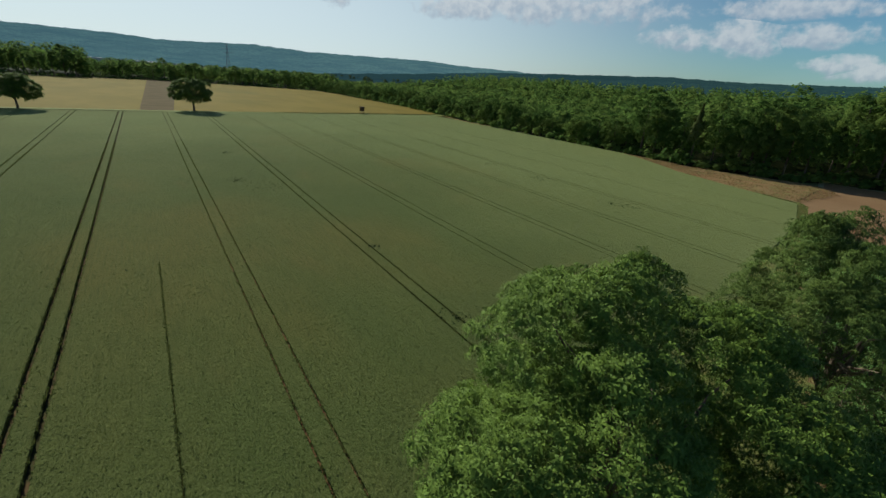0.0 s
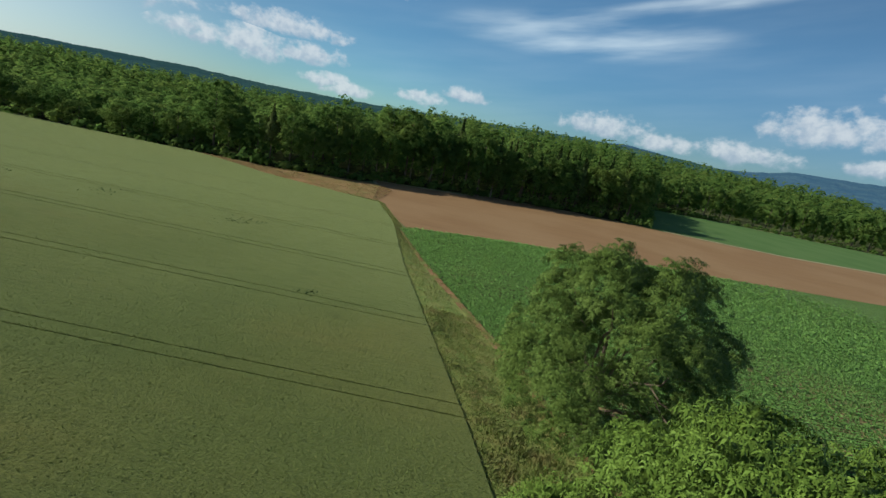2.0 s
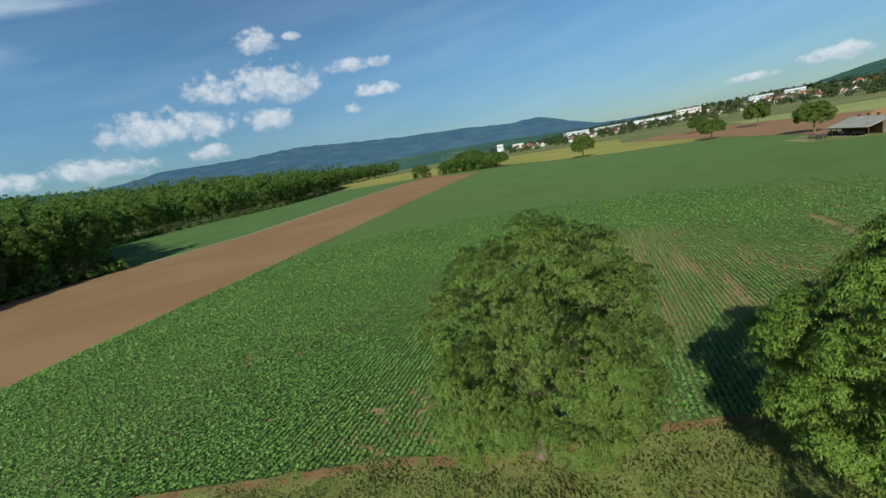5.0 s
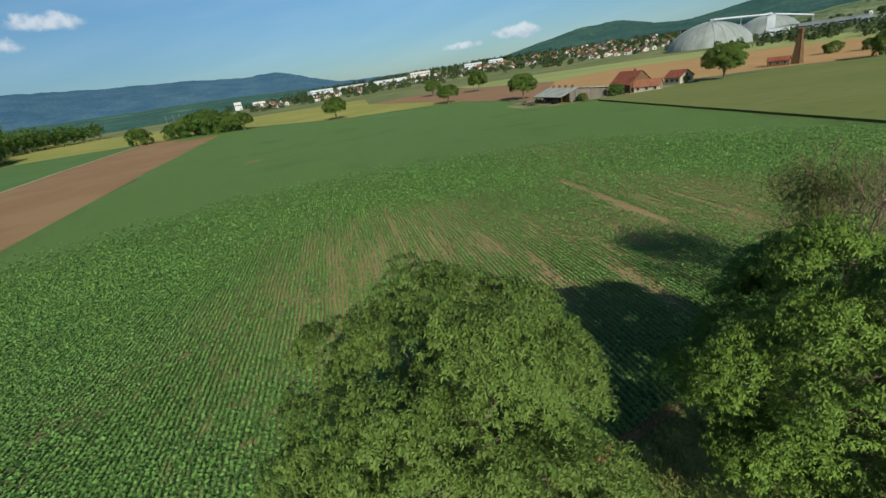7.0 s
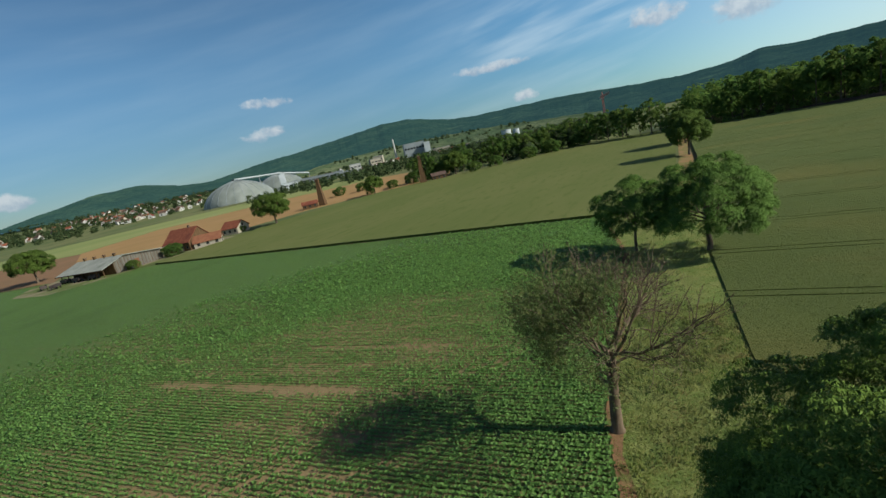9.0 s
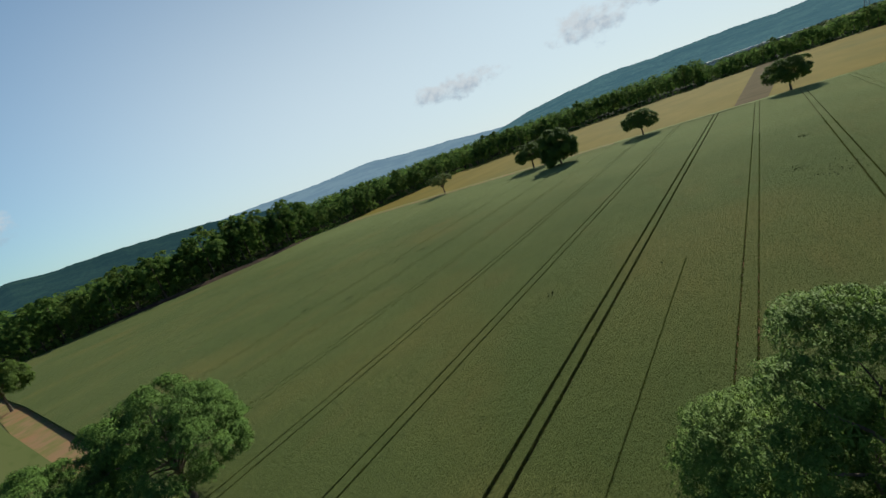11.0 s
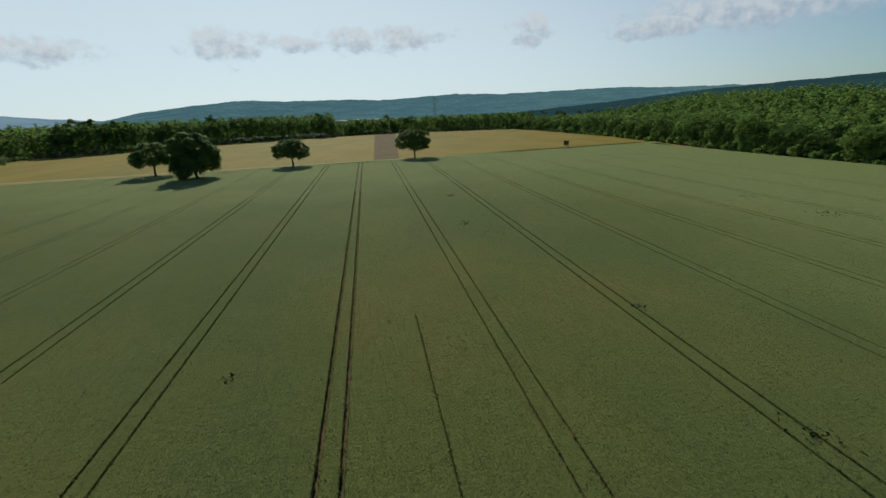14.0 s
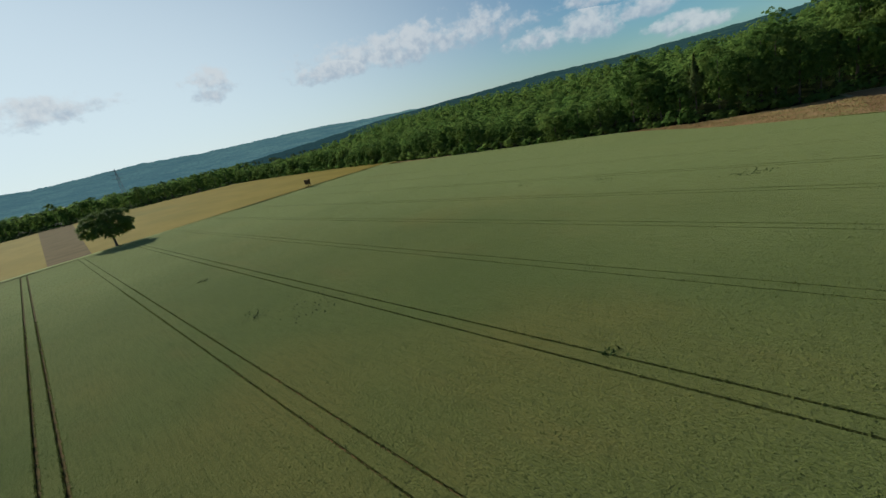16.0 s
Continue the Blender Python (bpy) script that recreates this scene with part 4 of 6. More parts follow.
def crown_points(n, radius, low, high, gen, lumps=34, lump=0.34, tuft=0.0, square=2.0, belly=0.0, even=False):
    """Places and outward ways of twigs over an uneven crown between two heights: overlapping boughs, set with tufts.
    square: above 2 gives broad shoulders; belly: how far the widest part lies below the middle."""
    mid, half = (low + high) / 2, (high - low) / 2
    d = gen.normal(size=(lumps, 3))
    if even:                                        # boughs spread evenly, so that no side stays open
        k = gen.permutation(lumps) + 0.5
        d = np.column_stack([np.sqrt(1 - (1 - 2 * k / lumps) ** 2) * np.cos(2.39996 * k), np.sqrt(1 - (1 - 2 * k / lumps) ** 2) * np.sin(2.39996 * k), 1 - 2 * k / lumps]) + d * 0.07
    d /= np.linalg.norm(d, axis=1, keepdims=True)
    shape = np.array([[radius, radius, half]])
    r = gen.uniform(0.65, 1.25, lumps) * lump
    centre = d * (gen.uniform(0.84, 1.05, lumps) - r)[:, None]
    centre[: lumps // 4] *= 0.55
    tufts = n if tuft <= 0 else n // 5
    pick = gen.choice(lumps, tufts, p=r ** 2 / (r ** 2).sum())
    v = gen.normal(size=(tufts, 3))
    v /= np.linalg.norm(v, axis=1, keepdims=True)
    out_way = centre[pick] / (np.linalg.norm(centre[pick], axis=1, keepdims=True) + 1e-6)
    v = v + out_way * 0.65 + np.array([[0, 0, 0.2]])
    v /= np.linalg.norm(v, axis=1, keepdims=True)
    q = centre[pick] + v * (r[pick] * np.clip(gen.normal(0.95, 0.12, tufts), 0.4, 1.25))[:, None]

    def shaped(q):
        size = np.linalg.norm(q, axis=1, keepdims=True)
        q = q * np.where(size > 1.04, 1.04 / size, 1.0)
        size = np.linalg.norm(q, axis=1, keepdims=True)
        q = q * size / ((np.abs(q) ** square).sum(1, keepdims=True) ** (1 / square) + 1e-9)
        out = q * shape
        out[:, 2] -= belly * half * np.clip(1 - q[:, 2] ** 2, 0, 1)
        return out + np.array([[0, 0, mid]])
    p = shaped(q)
    if tuft > 0:
        p, v = np.repeat(p, 5, axis=0), np.repeat(v, 5, axis=0)
        away = gen.normal(size=p.shape)
        away /= np.linalg.norm(away, axis=1, keepdims=True)
        p = p + (away + v * 0.5) * tuft * gen.uniform(0.3, 1.0, (len(p), 1))
        v = v * 0.7 + away * 0.6
    p[:, 2] = np.maximum(p[:, 2], 0.35)
    axis = v * 0.75 + np.array([[0, 0, 0.5]]) + gen.normal(0, 0.25, p.shape)
    axis /= np.linalg.norm(axis, axis=1, keepdims=True)
    return p, axis, shaped(centre * 0.95)


def limb_run(a, b, r0, r1, gen, bend=0.12, n=6):
    a, b = np.array(a, float), np.array(b, float)
    long = np.linalg.norm(b - a)
    pts = [a + (b - a) * t + gen.normal(0, bend * long * 0.25, 3) * math.sin(math.pi * t) + np.array([0, 0, 0.12 * long * math.sin(math.pi * t)]) for t in np.linspace(0, 1, n)]
    return pts, list(np.linspace(r0, r1, n))


def boughs(tufts, stars, radius, middle, up, down, gen, count, size, disc, droop=0.4, shape=2.0, low=()):
    """Leaf places of a crown of separate boughs, each thatched with flat drooping tufts: places, ways, tuft faces, bough centres.
    middle: the height of the widest part; up and down: how far the crown reaches above and below it; low: further boughs (x, y, z, size)."""
    k = gen.permutation(count) + 0.5
    z = 1 - 1.7 * k / count
    ring = np.sqrt(np.clip(1 - z * z, 0, 1))
    d = np.column_stack([ring * np.cos(2.39996 * k), ring * np.sin(2.39996 * k), z]) + gen.normal(0, 0.1, (count, 3))
    d /= np.linalg.norm(d, axis=1, keepdims=True)
    r = size * gen.uniform(0.7, 1.3, count)
    centre = d * (gen.uniform(0.87, 1.06, count) - r * 0.8)[:, None]
    centre[: count // 5] *= 0.6
    if low:                                         # in units of the crown
        centre = np.concatenate([centre, [(x / radius, y / radius, (z - middle) / (up if z > middle else down)) for x, y, z, _ in low]])
        r = np.concatenate([r, [w / radius for _, _, _, w in low]])
    pick = gen.choice(len(r), tufts, p=r ** 2 / (r ** 2).sum())
    v = gen.normal(size=(tufts, 3)) * 0.8 + 0.75 * centre[pick] / (np.linalg.norm(centre[pick], axis=1, keepdims=True) + 1e-6) + np.array([[0, 0, 0.5]])
    v /= np.linalg.norm(v, axis=1, keepdims=True)
    q = centre[pick] + v * (r[pick] * gen.uniform(0.7, 1.04, tufts))[:, None]

    def shaped(q):
        long = np.linalg.norm(q, axis=1, keepdims=True)
        q = q * long / ((np.abs(q) ** shape).sum(1, keepdims=True) ** (1 / shape) + 1e-9)
        return np.column_stack([q[:, 0] * radius, q[:, 1] * radius, middle + q[:, 2] * np.where(q[:, 2] > 0, up, down)])
    p = shaped(q)
    face = v * 0.5 + np.array([[0, 0, 0.7]]) + gen.normal(0, 0.2, v.shape)
    face /= np.linalg.norm(face, axis=1, keepdims=True)
    t = np.cross(face, np.array([[0.37, 0.61, 0.2]]))
    t /= np.linalg.norm(t, axis=1, keepdims=True)
    b = np.cross(face, t)
    p, v, face, t, b = (np.repeat(w, stars, axis=0) for w in (p, v, face, t, b))
    m = len(p)
    a, far = gen.uniform(0, 6.283, (m, 1)), np.sqrt(gen.random((m, 1)))
    wide = np.repeat(disc * gen.uniform(0.65, 1.3, tufts), stars)[:, None]
    way = t * np.cos(a) + b * np.sin(a)
    p = p + way * far * wide - np.array([[0, 0, 1.0]]) * wide * droop * far ** 2 + face * gen.normal(0, 0.1, (m, 1)) * wide
    p[:, 2] = np.maximum(p[:, 2], 0.25)
    axis = face * 0.8 + way * far * 0.55 + gen.normal(0, 0.22, p.shape)
    axis /= np.linalg.norm(axis, axis=1, keepdims=True)
    return p, axis, v * 0.5 + face * 0.5, shaped(centre)


def walnut(radius, middle, up, down, tufts, stars, leaf, seed, mat, trunk, label, count=46, size=0.3, disc=0.5, wide=0.31, leaflets=5, droop=0.4, shape=2.0, off=(0.0, 0.0), low=(), name="walnut_tree", group="trees on the strip"):
    """A broad tree: a forked trunk, limbs out to its boughs, and leaves in drooping tufts. off: where the trunk stands under the crown."""
    gen = np.random.default_rng(seed)
    root = thing(name, 0, 0, 0, 0, label, "tree", group)
    p, axis, way, centre = boughs(tufts, stars, radius, middle, up, down, gen, count, size, disc, droop, shape, low)
    fork = max(1.8, (middle - down) * 0.5 + 1.6)
    foot = np.array([off[0], off[1], 0.0])
    run = [foot + np.array([0, 0, -0.3]), foot + np.array([0.02, 0, 0.25]), foot + np.array([gen.normal(0, 0.1), gen.normal(0, 0.1), fork * 0.55]), foot * 0.9 + np.array([0, 0, fork]), foot * 0.3 + np.array([gen.normal(0, 0.4), gen.normal(0, 0.4), middle + up * 0.5])]
    part("trunk", tubes_mesh("trunk", M["bark"], [(run, [trunk * 1.7, trunk * 1.15, trunk * 0.95, trunk * 0.85, trunk * 0.2])], 10), root, "grey-brown furrowed trunk")
    for c in centre[count // 5: count // 5 + 18]:
        part("limb", tubes_mesh("limb", M["bark"], [limb_run(run[3] + (run[4] - run[3]) * gen.uniform(0, 0.55), c, trunk * 0.36, trunk * 0.06, gen, 0.16, 7)], 6), root)
    part("crown", card_mesh("crown", sprigs(p, axis, leaf * gen.uniform(0.75, 1.2, len(p)), leaflets, gen, wide=wide), mat, np.tile(way, (leaflets, 1)), 0.58), root, "dense green leaves")
    return root


def stand(tree, x, y, turn=0.0, size=1.0, z=SOIL):
    tree.matrix_basis = pose(x, y, z, 0, 0, turn) @ Matrix.Scale(size, 4)
    return tree


def repeat(tree, x, y, turn, size, tall=1.0, z=SOIL):
    c = copy_thing(tree, pose(x, y, z, 0, 0, turn))
    c.scale = (size, size, size * tall)
    return c


near = walnut(8.7, 7.2, 8.2, 3.7, 4300, 14, 0.19, 11, M["walnut"], 0.4, "broad walnut tree with dense fresh green leaves on the grass strip", 58, 0.27, 0.48, low=((5.2, 6.2, 4.6, 2.1), (6.4, 3.8, 6.6, 1.8), (3.0, 7.6, 4.2, 1.8), (2.3, 2.6, 13.5, 2.1), (4.6, 3.5, 11.0, 2.1), (4.5, 5.8, 8.0, 2.2), (-2.5, 0.6, 14.5, 2.2), (6.9, -0.6, 9.0, 2.2), (7.0, -3.2, 7.4, 2.0)))
stand(near, 23.6, -5.6, 0)
second = walnut(7.3, 6.2, 9.6, 3.9, 3500, 14, 0.18, 95, M["walnut_dull"], 0.36, "domed walnut tree with low hanging leaves beside the beets", 78, 0.24, 0.46, droop=0.55, shape=2.3, off=(0.8, 0.3), low=((-3.4, -4.4, 4.8, 2.0), (-4.8, -3.4, 4.2, 1.9), (-3.2, -0.6, 12.0, 2.4), (-1.4, 2.2, 12.8, 2.2), (0.4, -2.6, 13.0, 2.2)))
stand(second, 43.7, -6.7, 0)
third = walnut(7.9, 7.4, 7.0, 4.8, 1900, 10, 0.26, 13, M["walnut_dark"], 0.36, "wide dark walnut tree on the grass strip", 48, 0.25, 0.62, 0.36)
stand(third, -31.0, -11.2, 10)
fourth = walnut(6.0, 6.4, 5.6, 4.2, 1100, 10, 0.26, 14, M["walnut_dark"], 0.24, "smaller dark walnut tree beside the beets", 30, 0.29, 0.6, 0.36)
stand(fourth, -34.8, -20.9, 0)

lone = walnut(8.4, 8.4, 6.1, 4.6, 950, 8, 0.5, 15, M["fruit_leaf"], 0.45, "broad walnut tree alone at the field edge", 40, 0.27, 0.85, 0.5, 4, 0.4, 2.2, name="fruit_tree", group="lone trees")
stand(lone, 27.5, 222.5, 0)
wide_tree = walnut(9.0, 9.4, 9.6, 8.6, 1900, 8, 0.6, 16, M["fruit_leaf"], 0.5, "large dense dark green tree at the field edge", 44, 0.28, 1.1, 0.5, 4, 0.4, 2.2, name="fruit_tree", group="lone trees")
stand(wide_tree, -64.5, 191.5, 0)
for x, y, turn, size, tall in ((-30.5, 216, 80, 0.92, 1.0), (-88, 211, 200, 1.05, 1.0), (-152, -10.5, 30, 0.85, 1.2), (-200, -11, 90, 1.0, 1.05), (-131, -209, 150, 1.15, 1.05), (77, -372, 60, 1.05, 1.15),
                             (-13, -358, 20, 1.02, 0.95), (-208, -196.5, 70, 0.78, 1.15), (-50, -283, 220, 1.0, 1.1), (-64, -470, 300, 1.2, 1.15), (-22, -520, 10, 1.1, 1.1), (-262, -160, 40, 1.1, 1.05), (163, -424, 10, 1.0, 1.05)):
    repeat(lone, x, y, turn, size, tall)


def dead_tree():
    """A half dead tree: a stout leaning trunk, bare forked limbs on one side, thin leaves on the other."""
    gen = np.random.default_rng(21)
    root = thing("dying_tree", 9.5, -19.35, SOIL, 0, "half dead tree with bare brown branches and a few leaves", "tree", "trees on the strip")
    main = [np.array([0, 0, -0.2]), np.array([0.05, 0.02, 0.5]), np.array([0.2, 0.1, 3.0]), np.array([0.35, 0.2, 5.3]), np.array([0.4, 0.35, 6.6])]
    part("trunk", tubes_mesh("trunk", M["dead_bark"], [(main, [0.62, 0.42, 0.36, 0.34, 0.26])], 12), root, "brown bare trunk")
    for k in range(5):                              # stubs and burrs below the fork
        a, z = gen.uniform(0, 6.28), gen.uniform(3.8, 5.4)
        part("stub", tubes_mesh("stub", M["dead_bark"], [([np.array([0.3, 0.15, z]), np.array([0.3 + 0.6 * math.cos(a), 0.15 + 0.6 * math.sin(a), z + 0.2]), np.array([0.3 + 0.9 * math.cos(a), 0.15 + 0.9 * math.sin(a), z + 0.5])], [0.14, 0.11, 0.04])], 6), root)
    ends = []

    def grow(p, way, long, r, depth, runs):
        q = p + way * long
        bend = gen.normal(0, 0.06 * long, 3)
        runs.append(([p, p + (q - p) * 0.35 + bend, p + (q - p) * 0.7 + bend * 0.6, q], [r, r * 0.87, r * 0.78, r * 0.68]))
        if depth == 0:
            ends.append(q)
            return
        for i in range(3 if depth > 1 else 2 + int(gen.random() < 0.6)):
            w = way + gen.normal(0, 0.2 if i == 0 else 0.62, 3) + np.array([0, 0, 0.1])
            w /= np.linalg.norm(w)
            grow(q, w, long * (gen.uniform(0.74, 0.9) if i == 0 else gen.uniform(0.5, 0.8)), r * (0.72 if i == 0 else 0.48), depth - 1, runs)
    for k in range(13):
        a = 2.39996 * k + gen.normal(0, 0.12)
        up = (0.35, 0.8, 1.7)[k % 3] + gen.uniform(0, 0.3)
        way = np.array([math.cos(a), math.sin(a), up])
        runs = []
        grow(main[3] + (main[4] - main[3]) * gen.uniform(0, 1), way / np.linalg.norm(way), (2.35, 2.5, 2.5)[k % 3], (0.12, 0.135, 0.15)[k % 3], 5, runs)
        part("branch", tubes_mesh("branch", M["dead_bark"], runs, 4), root)
    e = np.array(ends)
    e = e[gen.random(len(e)) < np.clip(0.1 + 0.16 * (e[:, 0] - e[:, 1]), 0.04, 0.9)]
    p = np.repeat(e, 8, axis=0) + gen.normal(0, 0.5, (len(e) * 8, 3))
    axis = gen.normal(0, 0.5, p.shape) + np.array([[0, 0, 0.7]])
    axis /= np.linalg.norm(axis, axis=1, keepdims=True)
    part("crown", card_mesh("crown", sprigs(p, axis, np.full(len(p), 0.17), 4, gen, wide=0.4), M["dry_leaf"]), root, "thin remaining leaves")


dead_tree()
bare = thing("bare_tree", -158, 218, SOIL, 0, "small withering tree with sparse yellow-brown leaves", "tree")
g = np.random.default_rng(5)
part("trunk", tubes_mesh("trunk", M["dead_bark"], [([(0, 0, 0), (0.1, 0, 2.5), (0, 0.1, 4)], [0.4, 0.28, 0.2])]), bare)
for k in range(14):
    a = 2.4 * k
    part("branch", tubes_mesh("branch", M["dead_bark"], [limb_run((0, 0, 3.2), (5.5 * math.cos(a), 5.5 * math.sin(a), 7 + 4 * g.random()), 0.13, 0.03, g)], 5), bare)
p, ax, _ = crown_points(1500, 7.4, 5.0, 11.5, g, 16, 0.42, 0.5, 2.0, 0.1)
part("crown", card_mesh("crown", sprigs(p, ax, np.full(len(p), 0.45), 4, g, wide=0.45), M["dry_leaf"]), bare, "sparse yellowish leaves")
bare.scale = (1.25, 1.25, 1.3)

# ---- woods ----


def crown_cards(xy, z0, z1, r, n, size, gen, pointed=False):
    """Leafy clumps of whole trees, all in one array; xy, z0, z1, r: one row for each tree."""
    m = len(xy)
    v = gen.normal(size=(m, n, 3))
    v /= np.linalg.norm(v, axis=2, keepdims=True)
    v[..., 2] = np.where(v[..., 2] < -0.75, -v[..., 2], v[..., 2])
    lump = 0.8 + 0.26 * np.sin(v[..., 0] * 4 + gen.uniform(0, 6, (m, 1))) * np.sin(v[..., 1] * 4 + gen.uniform(0, 6, (m, 1))) + gen.normal(0, 0.1, (m, n))
    half = ((z1 - z0) / 2)[:, None]
    mid = ((z1 + z0) / 2)[:, None]
    thin = np.ones((m, n))
    z = mid + v[..., 2] * half * np.clip(lump + 0.15, 0.5, 1.05)
    if pointed:
        thin = np.clip(1.0 - (z - z0[:, None]) / (z1 - z0)[:, None], 0.03, 1) * 1.4
    c = np.stack([xy[:, :1] + v[..., 0] * r[:, None] * lump * thin, xy[:, 1:] + v[..., 1] * r[:, None] * lump * thin, z], -1).reshape(-1, 3)
    axis = v.reshape(-1, 3) + gen.normal(0, 0.35, (m * n, 3)) + np.array([[0, 0, 0.3]])
    axis /= np.linalg.norm(axis, axis=1, keepdims=True)
    ref = np.array([[0.3, 0.5, 0.8]])
    t = np.cross(axis, ref)
    t /= np.linalg.norm(t, axis=1, keepdims=True) + 1e-9
    b = np.cross(axis, t)
    s = (size * gen.uniform(0.6, 1.3, m * n))[:, None]
    k = gen.uniform(0.6, 1.0, (m * n, 1))
    crown_cards.outward = v.reshape(-1, 3) + np.array([[0, 0, 0.25]])
    return np.stack([c - t * s, c + b * s * k * 0.8 - axis * s * 0.2, c + t * s, c - b * s * k * 0.8 - axis * s * 0.25], 1)


def edge_points(points, step, gen, jitter=1.2):
    out = []
    pts = [np.array(p, float) for p in points]
    for a, b in zip(pts, pts[1:]):
        n = max(1, int(np.linalg.norm(b - a) / step))
        out += [a + (b - a) * (i + 0.5) / n + gen.normal(0, jitter, 2) for i in range(n)]
    return np.array(out)


def forest_tree(name, height, radius, low, cards, size, seed, mat, label, pointed=False):
    gen = np.random.default_rng(seed)
    root = thing(name, 0, 0, SOIL, 0, label, "tree", "trees of the forest edge")
    part("trunk", tubes_mesh("trunk", M["bark"], [([(0, 0, -0.2), (0.1, 0, height * 0.4), (0, 0.1, height * 0.85)], [0.32, 0.24, 0.06])], 6), root)
    if pointed is not False:
        quads = crown_cards(np.array([[0.0, 0.0]]), np.array([low]), np.array([height]), np.array([radius]), cards, size, gen, bool(pointed))
        way = crown_cards.outward
    else:
        wide_at = low + (height - low) * 0.55
        p, axis, way, _ = boughs(cards // 24, 6, radius, wide_at, height - wide_at, wide_at - low, gen, 26, 0.3, 0.95, 0.4, 2.3)
        quads = sprigs(p, axis, np.full(len(p), size), 4, gen, 0.3, 0.75)
        way = np.tile(way, (4, 1))
    part("crown", card_mesh("crown", quads, mat, way, 0.45), root)
    return root


g = np.random.default_rng(31)
EDGE = [forest_tree("oak_tree", 1.0 * h, r, lo, 9600, 0.42, 40 + i, M["wood_leaf"], "tall leafy tree at the edge of the wood") for i, (h, r, lo) in enumerate(((20, 6.4, 1.0), (18, 6.2, 0.0), (21, 7.0, 3.0), (17, 6.4, 0.0)))]
DISTANT = [forest_tree("oak_tree", 1.0 * h, r, lo, 2600, 0.8, 45 + i, M["wood_leaf"], "leafy tree at the edge of a far wood") for i, (h, r, lo) in enumerate(((20, 6.4, 1.0), (18, 6.2, 0.0), (21, 7.0, 3.0), (17, 6.4, 0.0)))]
FIRS = [forest_tree("fir_tree", h, r, lo, 1900, 0.42, 50 + i, M["fir"], "tall dark conifer at the edge of the wood", True) for i, (h, r, lo) in enumerate(((26, 4.6, 2.0), (24, 4.0, 7.0)))]
used = set()


def plant(kinds, x, y, height, gen):
    k = kinds[int(gen.integers(len(kinds)))]
    tall = (26, 24)[FIRS.index(k)] if k in FIRS else (20, 18, 21, 17)[(EDGE if k in EDGE else DISTANT).index(k)]
    s = height / tall
    if k not in used:
        used.add(k)
        k.matrix_basis = pose(x, y, SOIL, 0, 0, gen.uniform(0, 360))
        k.scale = (max(s, 0.8), max(s, 0.8), s)
        return
    repeat(k, x, y, gen.uniform(0, 360), max(s, 0.8) * gen.uniform(0.9, 1.1), s / max(s, 0.8))


# the wood east of the wheat: low in the north, tall firs and birches towards its corner
for x, y in edge_points([(209, -66), (208, -47), (197, -8)], 2.9, g, 1.5):
    plant(FIRS * 2 + EDGE, x + 3, y, g.uniform(19, 24), g)
for x, y in edge_points([(212, -64), (213, -47), (204, -8)], 4.0, g, 1.5):
    plant(FIRS, x + 3, y, g.uniform(20, 25), g)
for x, y in edge_points([(197, -8), (184, 36)], 4.6, g):
    plant(EDGE * 5 + FIRS, x + 3, y, g.uniform(22, 27), g)
for x, y in edge_points([(184, 36), (172, 42), (160, 66), (160, 92)], 5.0, g):
    plant(EDGE * 3 + FIRS, x + 3, y, g.uniform(15, 23), g)
for x, y in edge_points([(159, 92), (159, 150), (165, 216), (173, 300), (178, 420), (172, 500)], 5.6, g):
    plant(EDGE, x + 3, y, g.uniform(8, 14), g)
for x, y in edge_points([(212, -74), (260, -94), (328, -120)], 9, g):
    plant(EDGE, x, y + 4, g.uniform(20, 26), g)
for x, y in edge_points([(172, 500), (100, 535), (15, 556), (-140, 506), (-255, 410)], 9.0, g):
    plant(DISTANT, x, y + 6, g.uniform(15, 20) if x > -40 else g.uniform(22, 29), g)
for x, y in edge_points([(-268, 405), (-272, 300), (-270, 214), (-278, 140), (-284, 75), (-288, 0)], 8.0, g):
    plant(DISTANT, x - g.choice((-4, 2, 7)), y, g.uniform(17, 27) + (8 if 50 < y < 190 else 0), g)
for x, y in edge_points([(330, -121), (348, -180), (340, -300), (388, -458), (494, -574), (495, -700), (468, -778)], 11.0, g):
    plant(DISTANT, x + 5, y, g.uniform(20, 25), g)


def brush(points, low, high, step, gen):
    p = edge_points(points, step, gen, 0.9)
    return [(x, y, gen.uniform(low, high), gen.uniform(1.6, 3.0)) for x, y in p]


def wood(name, rows, n, size, seed, mat, label):
    """rows: x, y, height, radius of each tree."""
    rows = np.array(rows)
    gen = np.random.default_rng(seed)
    quads = crown_cards(rows[:, :2], rows[:, 2] * 0.05 + SOIL, rows[:, 2] + SOIL, rows[:, 3], n, size, gen)
    setting(name, card_mesh(name, quads, mat, crown_cards.outward, 0.5), label, "wood", "stuff")


def fill(inside, x0, x1, y0, y1, step, height, gen):
    out = []
    for x in np.arange(x0, x1, step):
        for y in np.arange(y0, y1, step):
            px, py = x + gen.uniform(-0.6, 0.6) * step, y + gen.uniform(-0.6, 0.6) * step
            if inside(px, py):
                out.append((px, py, height(px, py) * gen.uniform(0.74, 1.14), step * gen.uniform(0.55, 0.8)))
    return out


